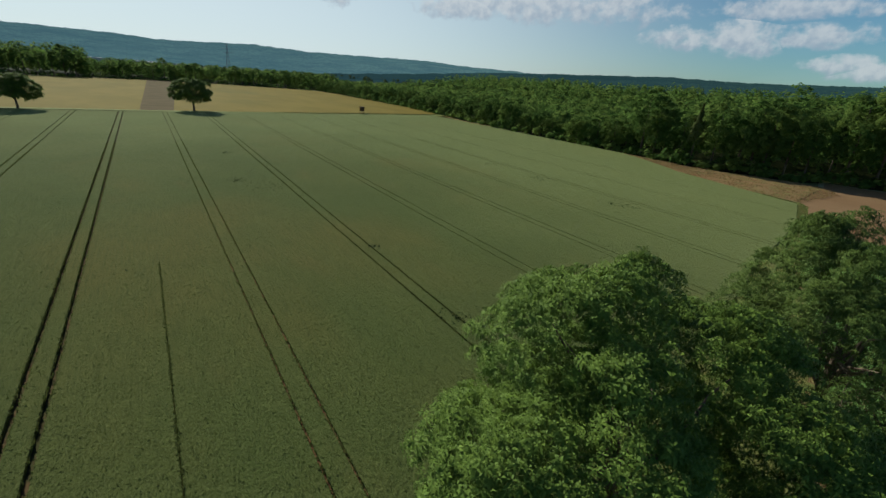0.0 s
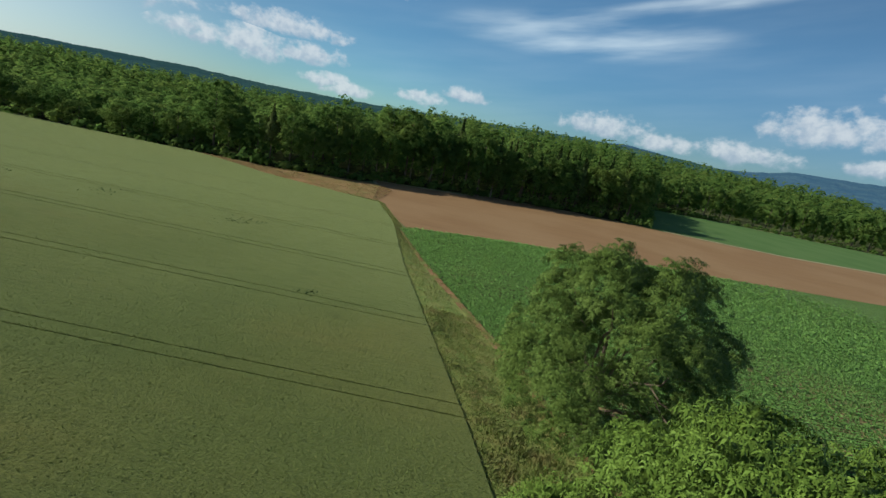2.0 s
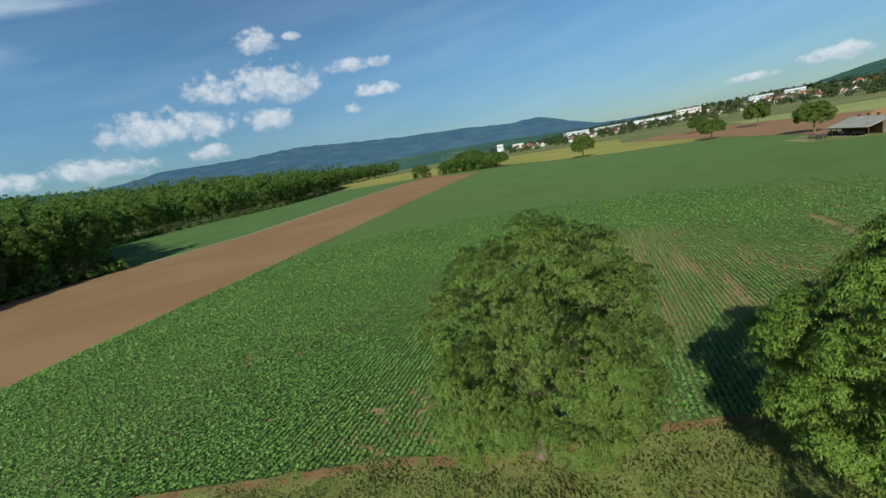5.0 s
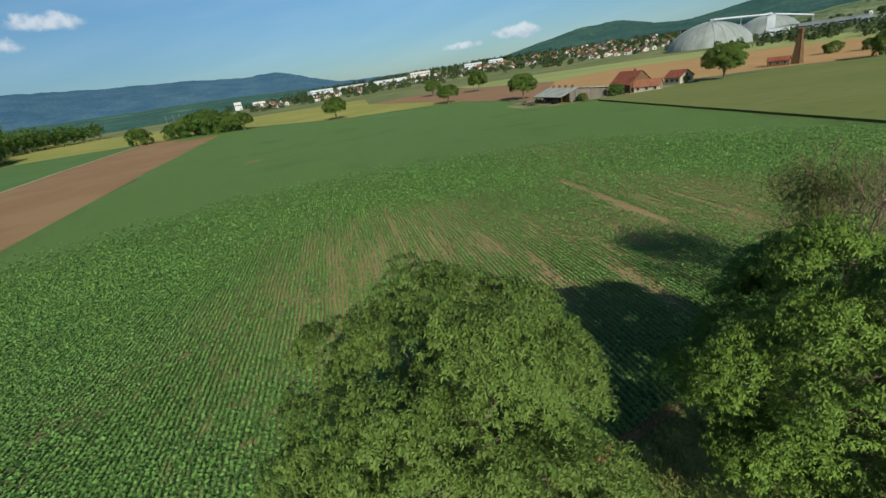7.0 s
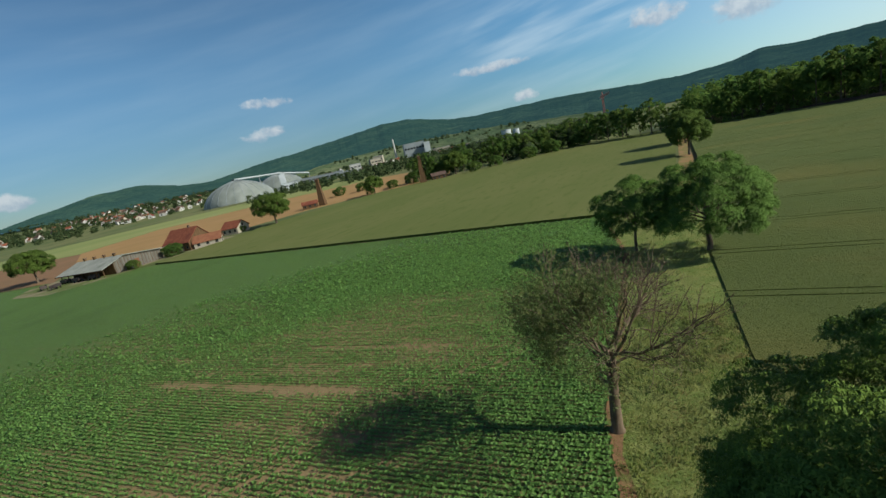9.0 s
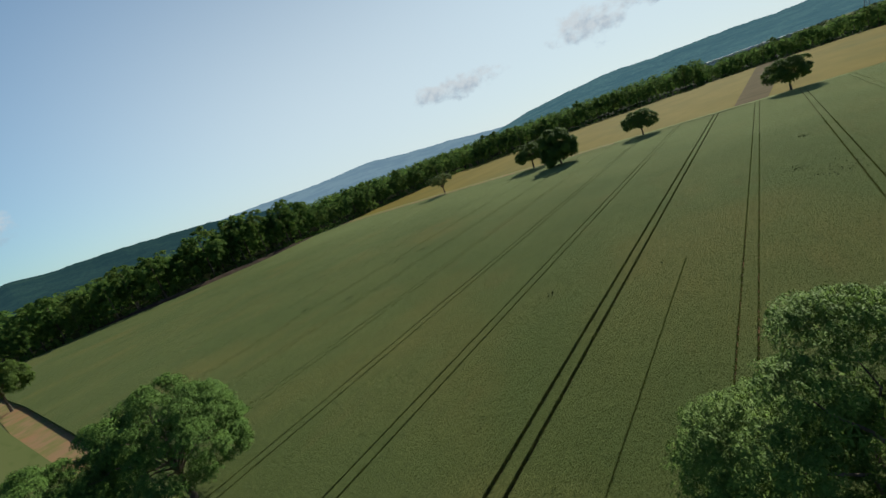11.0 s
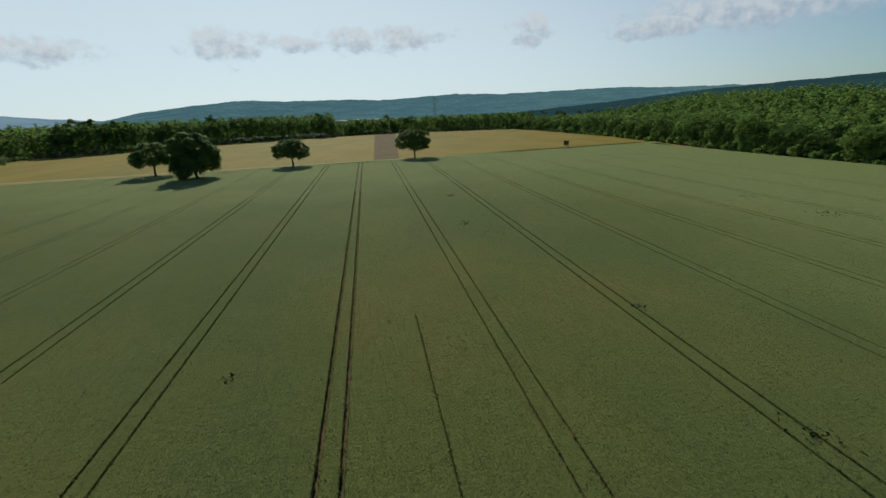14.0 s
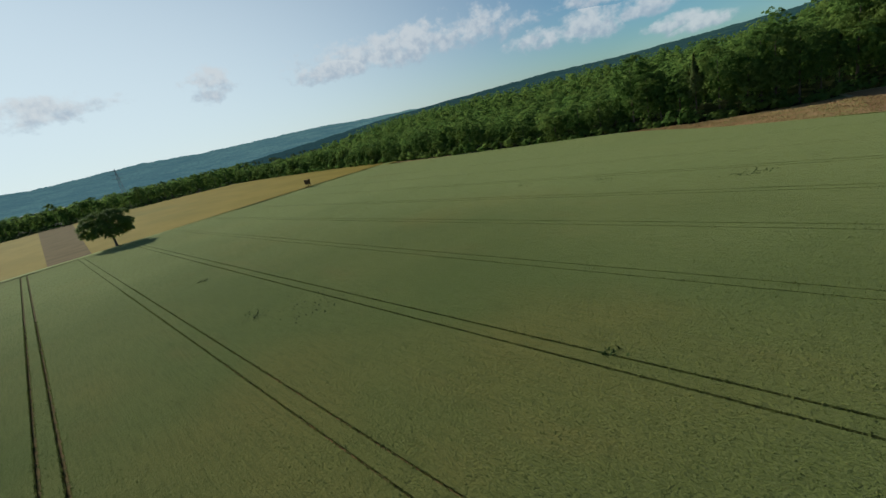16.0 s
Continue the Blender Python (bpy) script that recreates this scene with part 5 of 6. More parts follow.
east_edge = lambda y: np.interp(y, [-75, -47, -5, 36, 66, 92, 150, 216, 300, 420, 520], [214, 214, 208, 192, 168, 168, 169, 176, 184, 190, 184])
tall_east = lambda x, y: float(np.interp(y, [-80, 20, 60, 105, 520], [25, 25, 21, 11.5, 11.5])) + (11.0 if y < 95 else 16.0) * float(np.clip((x - (215 if y < 95 else 285)) / 110, 0, 1)) + (7.0 if y < 95 else 3.0) * float(value_noise(x, y, 60, 17) - 0.5)
rows = fill(lambda x, y: x > east_edge(y) and (y > -75 + (x - 214) * -0.3), 160, 480, -110, 560, 8.5, tall_east, g)
wood("east_wood", [r for r in rows if r[0] < 265], 190, 0.85, 61, M["wood_leaf"], "dense mixed green forest beside the wheat")
wood("deep_wood", [r for r in rows if r[0] >= 265], 100, 1.2, 66, M["wood_leaf"], "high green forest deeper in the wood")
rows = fill(lambda x, y: y > np.interp(x, [-255, -140, 15, 100, 172], [425, 520, 568, 548, 512]), -420, 200, 400, 680, 10.5, lambda x, y: 16.5 if x > -40 else 25, g)
rows += fill(lambda x, y: x < -292, -450, -285, 0, 430, 10.5, lambda x, y: 24, g)
wood("north_wood", rows, 110, 1.35, 62, M["wood_leaf"], "dark green woods behind the barley")
far_edge = lambda y: np.interp(-y, [118, 187, 300, 458, 574, 700, 780], [345, 362, 354, 402, 508, 508, 480])
rows = fill(lambda x, y: x > np.interp(-y, [118, 187, 300, 458, 574, 700, 780], [345, 362, 354, 402, 508, 508, 480]), 330, 900, -780, -118, 15, lambda x, y: 23 + float(np.clip((x - far_edge(y)) / 9, 0, 24)), g)
wood("far_wood", rows, 60, 2.2, 63, M["wood_leaf"], "distant green woods behind the fields")
# flat dark sheet whose colour carries the shade of the wood
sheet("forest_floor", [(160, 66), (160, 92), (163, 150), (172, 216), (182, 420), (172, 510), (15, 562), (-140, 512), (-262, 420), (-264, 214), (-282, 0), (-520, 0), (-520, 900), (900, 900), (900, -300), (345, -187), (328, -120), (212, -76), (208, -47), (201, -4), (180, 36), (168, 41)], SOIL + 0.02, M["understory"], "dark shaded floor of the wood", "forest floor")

rows = brush([(208, -74), (207, -47), (199, -4), (180, 35), (169, 42), (158.5, 66), (158.5, 92), (158.5, 150), (164, 216), (172, 300), (177, 420), (171, 498)], 2, 5.5, 2.6, g)
rows += brush([(170, 498), (100, 530), (15, 550), (-140, 500), (-258, 405), (-266, 300), (-265, 214), (-273, 140), (-279, 75), (-283, 0)], 2.5, 6, 4.0, g)
rows += brush([(206, -76), (258, -97), (328, -124), (345, -182), (337, -300), (385, -462)], 2, 5, 4.0, g)
wood("forest_brush", rows, 46, 0.75, 64, M["wood_leaf"], "low leafy brush along the foot of the wood")

# heaped earth along the western wood
ring, verts = np.linspace(0, 1, 60), []
for t in ring:
    x0, y0 = np.interp(t, [0, 0.25, 0.6, 1], [-279, -262, -250, -262]), np.interp(t, [0, 0.25, 0.6, 1], [40, 75, 128, 190])
    for k, hgt in enumerate((0.0, 0.9, 1.7, 1.9, 1.5, 0.0)):
        verts.append((x0 - 3.2 * k, y0, SOIL + 0.4 + hgt * math.sin(math.pi * t) ** 0.4 * (0.7 + 0.6 * float(value_noise(t * 100, k * 2.0, 4, 77)))))
bank_faces = [(i * 6 + k, i * 6 + k + 1, i * 6 + k + 7, i * 6 + k + 6) for i in range(59) for k in range(5)]
setting("earth_bank", poly_mesh("earth_bank", verts, bank_faces, M["dark_earth"], True), "dark heaped earth bank along the wood", "earth bank")

# hedge at the end of the ploughed field
shrub = forest_tree("shrub", 8.0, 5.5, 0.0, 9000, 0.4, 71, M["wood_leaf"], "round green shrub at the end of the ploughed field")
stand(shrub, 256, -432, 0, 1.9)
for x, y, s in ((232, -447, 1.8), (221, -452, 2.3), (208, -448, 2.6), (197, -446, 2.4), (186, -440, 2.2), (176, -436, 1.9), (204, -462, 2.8), (-252, -140, 0.9), (-250, -263, 0.95), (-259, -246, 0.9), (-236, -200, 0.75), (-248, -189, 1.1), (-256, -178, 1.0), (-216, -206, 0.6), (-268, -130, 1.0), (-285, -110, 1.1), (-300, -97, 1.3), (-316, -80, 1.2), (-58.5, -214.5, 0.5), (-77, -216.5, 0.72), (-121, -226, 0.5), (-80, -245, 0.5)):
    repeat(shrub, x, y, x * 7 % 360, s, 1.0)
# trees behind the pale wheat, up to the western wood
for x, y in edge_points([(-236, -178), (-252, -160), (-280, -128), (-318, -92), (-316, -75)], 6, g):
    plant(DISTANT, x - 12, y - 8, g.uniform(15, 22), g)
for x, y in edge_points([(-312, -76), (-305, -40), (-290, -8)], 7, g):
    plant(DISTANT, x - 4, y, g.uniform(18, 23), g)

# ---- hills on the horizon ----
# third colour of each: the emitted haze that veils the ridge
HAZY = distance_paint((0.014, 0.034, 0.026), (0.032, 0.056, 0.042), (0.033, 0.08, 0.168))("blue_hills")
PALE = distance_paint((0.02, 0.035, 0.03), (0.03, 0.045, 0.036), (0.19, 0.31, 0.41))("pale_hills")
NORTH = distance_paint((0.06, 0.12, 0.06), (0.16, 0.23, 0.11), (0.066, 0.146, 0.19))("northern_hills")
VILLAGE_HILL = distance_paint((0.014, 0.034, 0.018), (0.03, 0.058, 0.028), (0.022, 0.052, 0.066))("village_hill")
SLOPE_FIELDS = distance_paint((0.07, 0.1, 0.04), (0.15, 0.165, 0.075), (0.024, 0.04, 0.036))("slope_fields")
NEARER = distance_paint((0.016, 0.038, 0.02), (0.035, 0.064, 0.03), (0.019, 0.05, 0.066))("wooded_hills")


def hills(name, far, profile, mat, label, foot=0.55, seed=3, trees=0.0006, base=0.0):
    """A ridge round the camera's place: azimuths and skyline angles in degrees; trees: how ragged its skyline is."""
    azs, els = zip(*profile)
    a = np.linspace(azs[0], azs[-1], int((azs[-1] - azs[0]) * 9))
    e = np.interp(a, azs, els)
    e = np.convolve(np.pad(e, 6, mode="edge"), np.ones(13) / 13, mode="valid")
    top = 20 + far * np.tan(np.radians(e)) + (value_noise(a * 9, a * 0, 7, seed) - 0.5) * far * 0.0014 + (value_noise(a * 21, a * 0, 7, seed + 1) - 0.5) * far * trees
    top += (value_noise(a * 70, a * 0, 7, seed + 4) - 0.5) * far * trees * 1.3
    steps = [(foot + (1 - foot) * k, h) for k, h in ((0, -0.1), (0.22, 0.16), (0.49, 0.5), (0.755, 0.82), (1.0, 1.0), (1.09, 0.7))]
    verts = []
    for az, t in zip(a, top):
        for k, (d, h) in enumerate(steps):
            wob = (value_noise(az * 3, k * 5.0, 4, seed + 2) - 0.5) * 0.03 * (0 < k < 4)
            verts.append((12 + math.sin(radians(az)) * far * (d + wob), math.cos(radians(az)) * far * (d + wob), base + (t - base) * h))
    m = len(steps)
    faces = [(i * m + k, (i + 1) * m + k, (i + 1) * m + k + 1, i * m + k + 1) for i in range(len(a) - 1) for k in range(m - 1)]
    setting(name, poly_mesh(name, verts, faces, mat, True), label, "hills")


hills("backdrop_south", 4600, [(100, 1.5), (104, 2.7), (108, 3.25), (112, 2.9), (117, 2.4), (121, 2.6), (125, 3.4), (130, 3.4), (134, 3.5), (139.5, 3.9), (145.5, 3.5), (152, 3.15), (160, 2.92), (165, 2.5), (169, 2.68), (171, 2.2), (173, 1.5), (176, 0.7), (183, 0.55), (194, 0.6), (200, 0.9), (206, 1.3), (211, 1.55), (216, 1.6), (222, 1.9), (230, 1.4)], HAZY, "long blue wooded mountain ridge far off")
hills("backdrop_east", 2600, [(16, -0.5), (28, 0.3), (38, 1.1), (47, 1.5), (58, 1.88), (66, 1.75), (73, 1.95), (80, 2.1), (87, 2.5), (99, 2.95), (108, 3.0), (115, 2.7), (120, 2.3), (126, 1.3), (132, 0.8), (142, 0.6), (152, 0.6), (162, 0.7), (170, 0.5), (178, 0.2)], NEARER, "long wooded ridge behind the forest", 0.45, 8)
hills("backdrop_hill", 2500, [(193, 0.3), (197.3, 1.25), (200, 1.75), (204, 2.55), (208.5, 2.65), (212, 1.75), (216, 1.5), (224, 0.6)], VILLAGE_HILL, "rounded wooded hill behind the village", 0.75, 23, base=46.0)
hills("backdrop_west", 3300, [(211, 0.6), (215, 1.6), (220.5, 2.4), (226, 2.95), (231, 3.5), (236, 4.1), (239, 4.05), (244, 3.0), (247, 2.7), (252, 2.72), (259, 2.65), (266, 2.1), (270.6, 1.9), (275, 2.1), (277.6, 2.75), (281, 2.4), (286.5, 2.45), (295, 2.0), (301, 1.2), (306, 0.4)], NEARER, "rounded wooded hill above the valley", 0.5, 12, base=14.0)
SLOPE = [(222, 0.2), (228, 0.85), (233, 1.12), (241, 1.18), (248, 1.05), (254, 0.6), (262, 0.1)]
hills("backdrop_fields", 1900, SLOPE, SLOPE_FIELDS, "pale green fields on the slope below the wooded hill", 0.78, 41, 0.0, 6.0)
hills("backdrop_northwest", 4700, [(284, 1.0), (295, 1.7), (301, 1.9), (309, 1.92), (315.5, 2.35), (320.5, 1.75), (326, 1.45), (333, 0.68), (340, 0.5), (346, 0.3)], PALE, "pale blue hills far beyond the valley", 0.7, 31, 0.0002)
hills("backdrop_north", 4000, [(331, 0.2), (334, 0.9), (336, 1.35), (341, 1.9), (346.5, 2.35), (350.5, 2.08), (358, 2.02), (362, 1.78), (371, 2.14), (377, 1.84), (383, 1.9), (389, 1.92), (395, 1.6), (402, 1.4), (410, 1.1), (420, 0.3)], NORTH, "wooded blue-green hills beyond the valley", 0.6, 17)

# ---- farm ----


def gable(w, d, eave, ridge, over=0.5, thick=0.25, z0=0.0):
    """A pitched roof with its ridge along x: corners and faces of two thick slopes."""
    verts, faces = [], []
    for s in (-1, 1):
        k = len(verts)
        fall = (ridge - eave) / (d / 2)
        lo = (s * (d / 2 + over), z0 + eave - over * fall)
        hi = (0.0, z0 + ridge)
        for x in (-w / 2 - over, w / 2 + over):
            verts += [(x, lo[0], lo[1]), (x, hi[0], hi[1]), (x, hi[0], hi[1] + thick), (x, lo[0], lo[1] + thick)]
        faces += [tuple(k + i for i in fc) for fc in ((0, 1, 5, 4), (3, 7, 6, 2), (0, 4, 7, 3), (1, 2, 6, 5), (0, 3, 2, 1), (4, 5, 6, 7))]
    return verts, faces


def walls(w, d, eave, ridge):
    """Four walls with gable ends, ridge along x."""
    v = [(-w / 2, -d / 2, 0), (w / 2, -d / 2, 0), (w / 2, d / 2, 0), (-w / 2, d / 2, 0), (-w / 2, -d / 2, eave), (w / 2, -d / 2, eave), (w / 2, d / 2, eave), (-w / 2, d / 2, eave), (-w / 2, 0, ridge - 0.02), (w / 2, 0, ridge - 0.02)]
    return v, [(0, 1, 5, 4), (2, 3, 7, 6), (1, 2, 6, 9, 5), (3, 0, 4, 8, 7), (3, 2, 1, 0)]


def opening(root, x, y, z, w, h, turn, mat, name="window", label=""):
    """A framed leaf or pane set in a wall that faces turn degrees."""
    frame_mesh = box_mesh(name, M["board"], (w + 0.24, 0.12, 0.12, h), (w + 0.24, 0.12, 0.12, -0.12), (0.12, 0.12, h, 0, -w / 2 - 0.06), (0.12, 0.12, h, 0, w / 2 + 0.06))
    o = part(name, frame_mesh, root, label, pose(x, y, z, 0, 0, turn))
    part("pane" if name == "window" else "leaf", box_mesh("pane", mat, (w, 0.06, h, 0)), o)
    return o


def house(name, x, y, turn, w, d, eave, ridge, wall, roof, label, z=SOIL, group="", panes=True, chimney=True):
    root = thing(name, x, y, z, turn, label, "house", group)
    part("wall", poly_mesh("wall", *walls(w, d, eave, ridge), wall), root)
    r = part("roof", poly_mesh("roof", *gable(w, d, eave, ridge), roof), root)
    if chimney:
        part("chimney", box_mesh("chimney", M["dark_roof"], (0.8, 0.8, 2.0, ridge - 0.8, w * 0.2)), r)
    if panes == "few":
        for side in (-1, 1):
            opening(root, -w * 0.2, side * (d / 2 + 0.02), 1.4, 2.4, 2.6, 0, M["glass"])
            opening(root, side * (w / 2 + 0.02), 0, 1.6, 2.2, 2.4, 90, M["glass"])
    elif panes:
        for side in (-1, 1):
            for k in range(max(1, int(w / 3.2))):
                opening(root, -w / 2 + (k + 0.5) * w / max(1, int(w / 3.2)), side * (d / 2 + 0.02), 1.1, 1.1, 1.3, 0, M["glass"])
            for k in (-1, 1):
                opening(root, side * (w / 2 + 0.02), k * d * 0.2, 1.1, 1.1, 1.3, 90, M["glass"])
            opening(root, side * (w / 2 + 0.02), 0, eave + 0.2, 1.1, 1.2, 90, M["glass"])
    return root


def barn():
    """Low boarded barn with an uneven gable: its short slope hangs over an open side where machines stand."""
    root = thing("barn", -59.4, -232.2, SOIL, -80, "weathered grey wooden barn with a pale fibre roof", "barn")
    w, d, top, ridge = 26.0, 27.0, 6.6, 4.2         # the ridge stands off the middle, towards the open side
    open_eave, back_eave, in_wall = 3.5, 4.6, 8.6
    for side in (-1, 1):
        x = side * w / 2
        outline = [(-d / 2, 0), (in_wall, 0), (in_wall, top - (top - open_eave) * (in_wall - ridge) / (d / 2 - ridge)), (ridge, top), (-d / 2, back_eave)]
        v = [(x - side * k, y, z) for k in (0.0, 0.25) for y, z in outline]
        fs = [(0, 1, 2, 3, 4), (9, 8, 7, 6, 5)] + [(k, 5 + k, 5 + (k + 1) % 5, (k + 1) % 5) for k in range(5)]
        gable_wall = part("gable_wall", poly_mesh("gable_wall", v, fs, M["board"]), root, "grey upright boards")
        if side < 0:
            for k in range(15):                     # cover strips over the widest joints
                y = -d / 2 + 0.8 + k * 1.5
                if abs(y + 1.2) > 1.4 and y < in_wall:
                    high = back_eave + (top - back_eave) * (y + d / 2) / (ridge + d / 2) if y < ridge else top - (top - open_eave) * (y - ridge) / (d / 2 - ridge)
                    part("cover_strip", box_mesh("cover_strip", M["old_wood"], (0.06, 0.14, high - 0.1, 0, x - 0.04, y)), gable_wall)
    part("back_wall", box_mesh("back_wall", M["board"], (w - 0.6, 0.25, back_eave - 0.1, 0, 0, -d / 2 + 0.15)), root)
    part("inner_wall", box_mesh("inner_wall", M["old_wood"], (w - 0.6, 0.2, 4.6, 0, 0, in_wall)), root, "dark wall behind the open side")
    for k in range(7):
        part("post", box_mesh("post", M["old_wood"], (0.26, 0.26, open_eave, 0, -w / 2 + 0.5 + k * (w - 1.0) / 6, d / 2 - 0.3)), root)
    fall, back = (top - open_eave) / (d / 2 - ridge), (top - back_eave) / (d / 2 + ridge)
    for a, b in ((d / 2 + 1.1, open_eave - 1.1 * fall), (-d / 2 - 1.6, back_eave - 1.6 * back)):
        ends = [(a, b), (ridge, top), (ridge, top + 0.24), (a, b + 0.24)]
        v = [(x, y, z + 0.02) for x in (-w / 2 - 1.0, w / 2 + 1.0) for y, z in ends]
        slope = part("roof", poly_mesh("roof", v, [(0, 1, 5, 4), (3, 7, 6, 2), (0, 4, 7, 3), (1, 2, 6, 5), (0, 3, 2, 1), (4, 5, 6, 7)], M["grey_roof"]), root, "pale grey fibre cement roof")
        part("fascia", box_mesh("fascia", M["old_wood"], (w + 2.1, 0.08, 0.3, b - 0.06, 0, a + math.copysign(0.06, a))), slope)
    for k in range(4):
        vent = part("vent", box_mesh("vent", M["old_wood"], (0.8, 0.8, 1.3, top - 0.1, -9.0 + 6 * k, ridge)), root, "small brown roof vent")
        part("hood", box_mesh("hood", M["dark_roof"], (1.1, 1.1, 0.2, top + 1.2, -9.0 + 6 * k, ridge)), vent)
    opening(root, -w / 2 - 0.05, -1.2, 0.1, 2.2, 3.6, 90, M["door_brown"], "door", "tall brown barn door")
    return root


barn()
sheet("farm_yard", [(-30, -222), (-40, -216), (-62, -211), (-88, -209), (-110, -212), (-112, -246), (-84, -250), (-70, -262), (-40, -262), (-28, -246)], SOIL + 0.062, M["yard"], "pale trodden earth of the farm yard", "yard")
house("farmhouse", -90.5, -225.5, 100, 16, 14, 4.2, 10.0, M["old_wood"], M["red_roof"], "old wooden farmhouse with a large red tile roof", panes=True)
house("farm_annex", -92.6, -213.0, 135, 12, 6.5, 2.8, 5.6, M["cream"], M["orange_roof"], "low pale annex with an orange tile roof", chimney=False)
house("farm_shed", -121, -230, 105, 10, 10, 3.4, 6.6, M["cream"], M["red_roof"], "small pale shed with a red tile roof", chimney=False)


def machine(x, y, turn):
    """A farm trailer parked in the open side of the barn."""
    root = thing("farm_trailer", x, y, SOIL, turn, "dark farm trailer parked beside the barn", "trailer", "farm machines")
    part("bed", box_mesh("bed", M["machine"], (4.2, 2.0, 0.25, 0.8), (4.2, 0.1, 0.8, 1.05, 0, -1.0), (4.2, 0.1, 0.8, 1.05, 0, 1.0), (0.1, 2.0, 0.8, 1.05, -2.1), (0.1, 2.0, 0.8, 1.05, 2.1)), root)
    part("drawbar", box_mesh("drawbar", M["steel"], (1.6, 0.12, 0.12, 0.6, 2.9)), root)
    for sx in (-1.2, 1.2):
        for sy in (-0.95, 0.95):
            ring_pts = [(0.42 * math.cos(a), 0.42 * math.sin(a)) for a in np.linspace(0, 2 * math.pi, 13)[:-1]]
            v = [(sx + px, sy - 0.12, 0.42 + pz) for px, pz in ring_pts] + [(sx + px, sy + 0.12, 0.42 + pz) for px, pz in ring_pts]
            fs = [(i, (i + 1) % 12, 12 + (i + 1) % 12, 12 + i) for i in range(12)] + [tuple(range(11, -1, -1)), tuple(range(12, 24))]
            part("wheel", poly_mesh("wheel", v, fs, M["dark_inside"]), root)
    return root


for x, y, turn in ((-47.6, -224, 100), (-45.5, -232, 100), (-44.3, -240, 95), (-38, -233, 40), (-37, -241, 75), (-81, -217, 60)):
    machine(x, y, turn)


def drill_tower(x, y, turn, height, label):
    """An old tapered boarded drilling tower, with battens up its corners."""
    root = thing("drilling_tower", x, y, SOIL, turn, label, "tower", "drilling towers")
    b, t = 2.2, 0.8
    levels = [(0, b), (height * 0.33, b - (b - t) * 0.38), (height * 0.66, b - (b - t) * 0.72), (height - 1.6, t), (height - 1.6, t + 0.35), (height, t + 0.35)]
    v, fs = [], []
    for z, r in levels:
        v += [(-r, -r, z), (r, -r, z), (r, r, z), (-r, r, z)]
    for i in range(len(levels) - 1):
        fs += [(4 * i + k, 4 * i + (k + 1) % 4, 4 * i + 4 + (k + 1) % 4, 4 * i + 4 + k) for k in range(4)]
    part("wall", poly_mesh("wall", v, fs, M["old_wood"]), root)
    part("roof", poly_mesh("roof", [(-1.5, -1.5, height), (1.5, -1.5, height), (1.5, 1.5, height), (-1.5, 1.5, height), (0, 0, height + 0.9)], [(0, 1, 4), (1, 2, 4), (2, 3, 4), (3, 0, 4), (3, 2, 1, 0)], M["dark_roof"]), root)
    for sx in (-1, 1):
        for sy in (-1, 1):
            part("batten", tubes_mesh("batten", M["old_wood"], [([(sx * b, sy * b, 0), (sx * (b - (b - t) * 0.72), sy * (b - (b - t) * 0.72), height * 0.66), (sx * t, sy * t, height - 1.6)], [0.16, 0.14, 0.12])], 5), root)
    return root


drill_tower(-194.5, -232, 20, 18.0, "old brown boarded drilling tower beside a red-roofed hut")
house("tower_hut", -187.5, -237, 130, 10, 6.5, 3.0, 4.8, M["old_wood"], M["red_roof"], "brown boarded hut with a red roof", chimney=False)
drill_tower(-230, -170, 30, 18.5, "old dark boarded drilling tower beside a wooden hut")
house("tower_hut", -240, -163, 125, 10, 6.5, 3.2, 5.0, M["old_wood"], M["dark_roof"], "brown boarded hut with a dark roof", chimney=False)


def hunting_stand():
    root = thing("hunting_stand", 109.2, 225.5, SOIL, 10, "brown wooden hunting stand on legs at the field edge", "hunting stand")
    part("cabin", box_mesh("cabin", M["old_wood"], (1.9, 1.9, 2.0, 2.2)), root)
    part("roof", box_mesh("roof", M["dark_roof"], (2.4, 2.4, 0.16, 4.2)), root)
    for sx in (-0.8, 0.8):
        for sy in (-0.8, 0.8):
            part("leg", box_mesh("leg", M["old_wood"], (0.14, 0.14, 2.2, 0, sx, sy)), root)
    part("ladder", tubes_mesh("ladder", M["old_wood"], [([(-0.3, -2.0, 0), (-0.3, -1.0, 2.4)], [0.05, 0.05]), ([(0.3, -2.0, 0), (0.3, -1.0, 2.4)], [0.05, 0.05])] + [([(-0.3, -2 + k * 0.16, 0.38 * k), (0.3, -2 + k * 0.16, 0.38 * k)], [0.03, 0.03]) for k in range(1, 7)], 5), root)


hunting_stand()

# ---- works, village and masts in the valley ----


def place(az, r, dz=0.0):
    x, y, z = on_ground(az, r)
    return x, y, z + dz


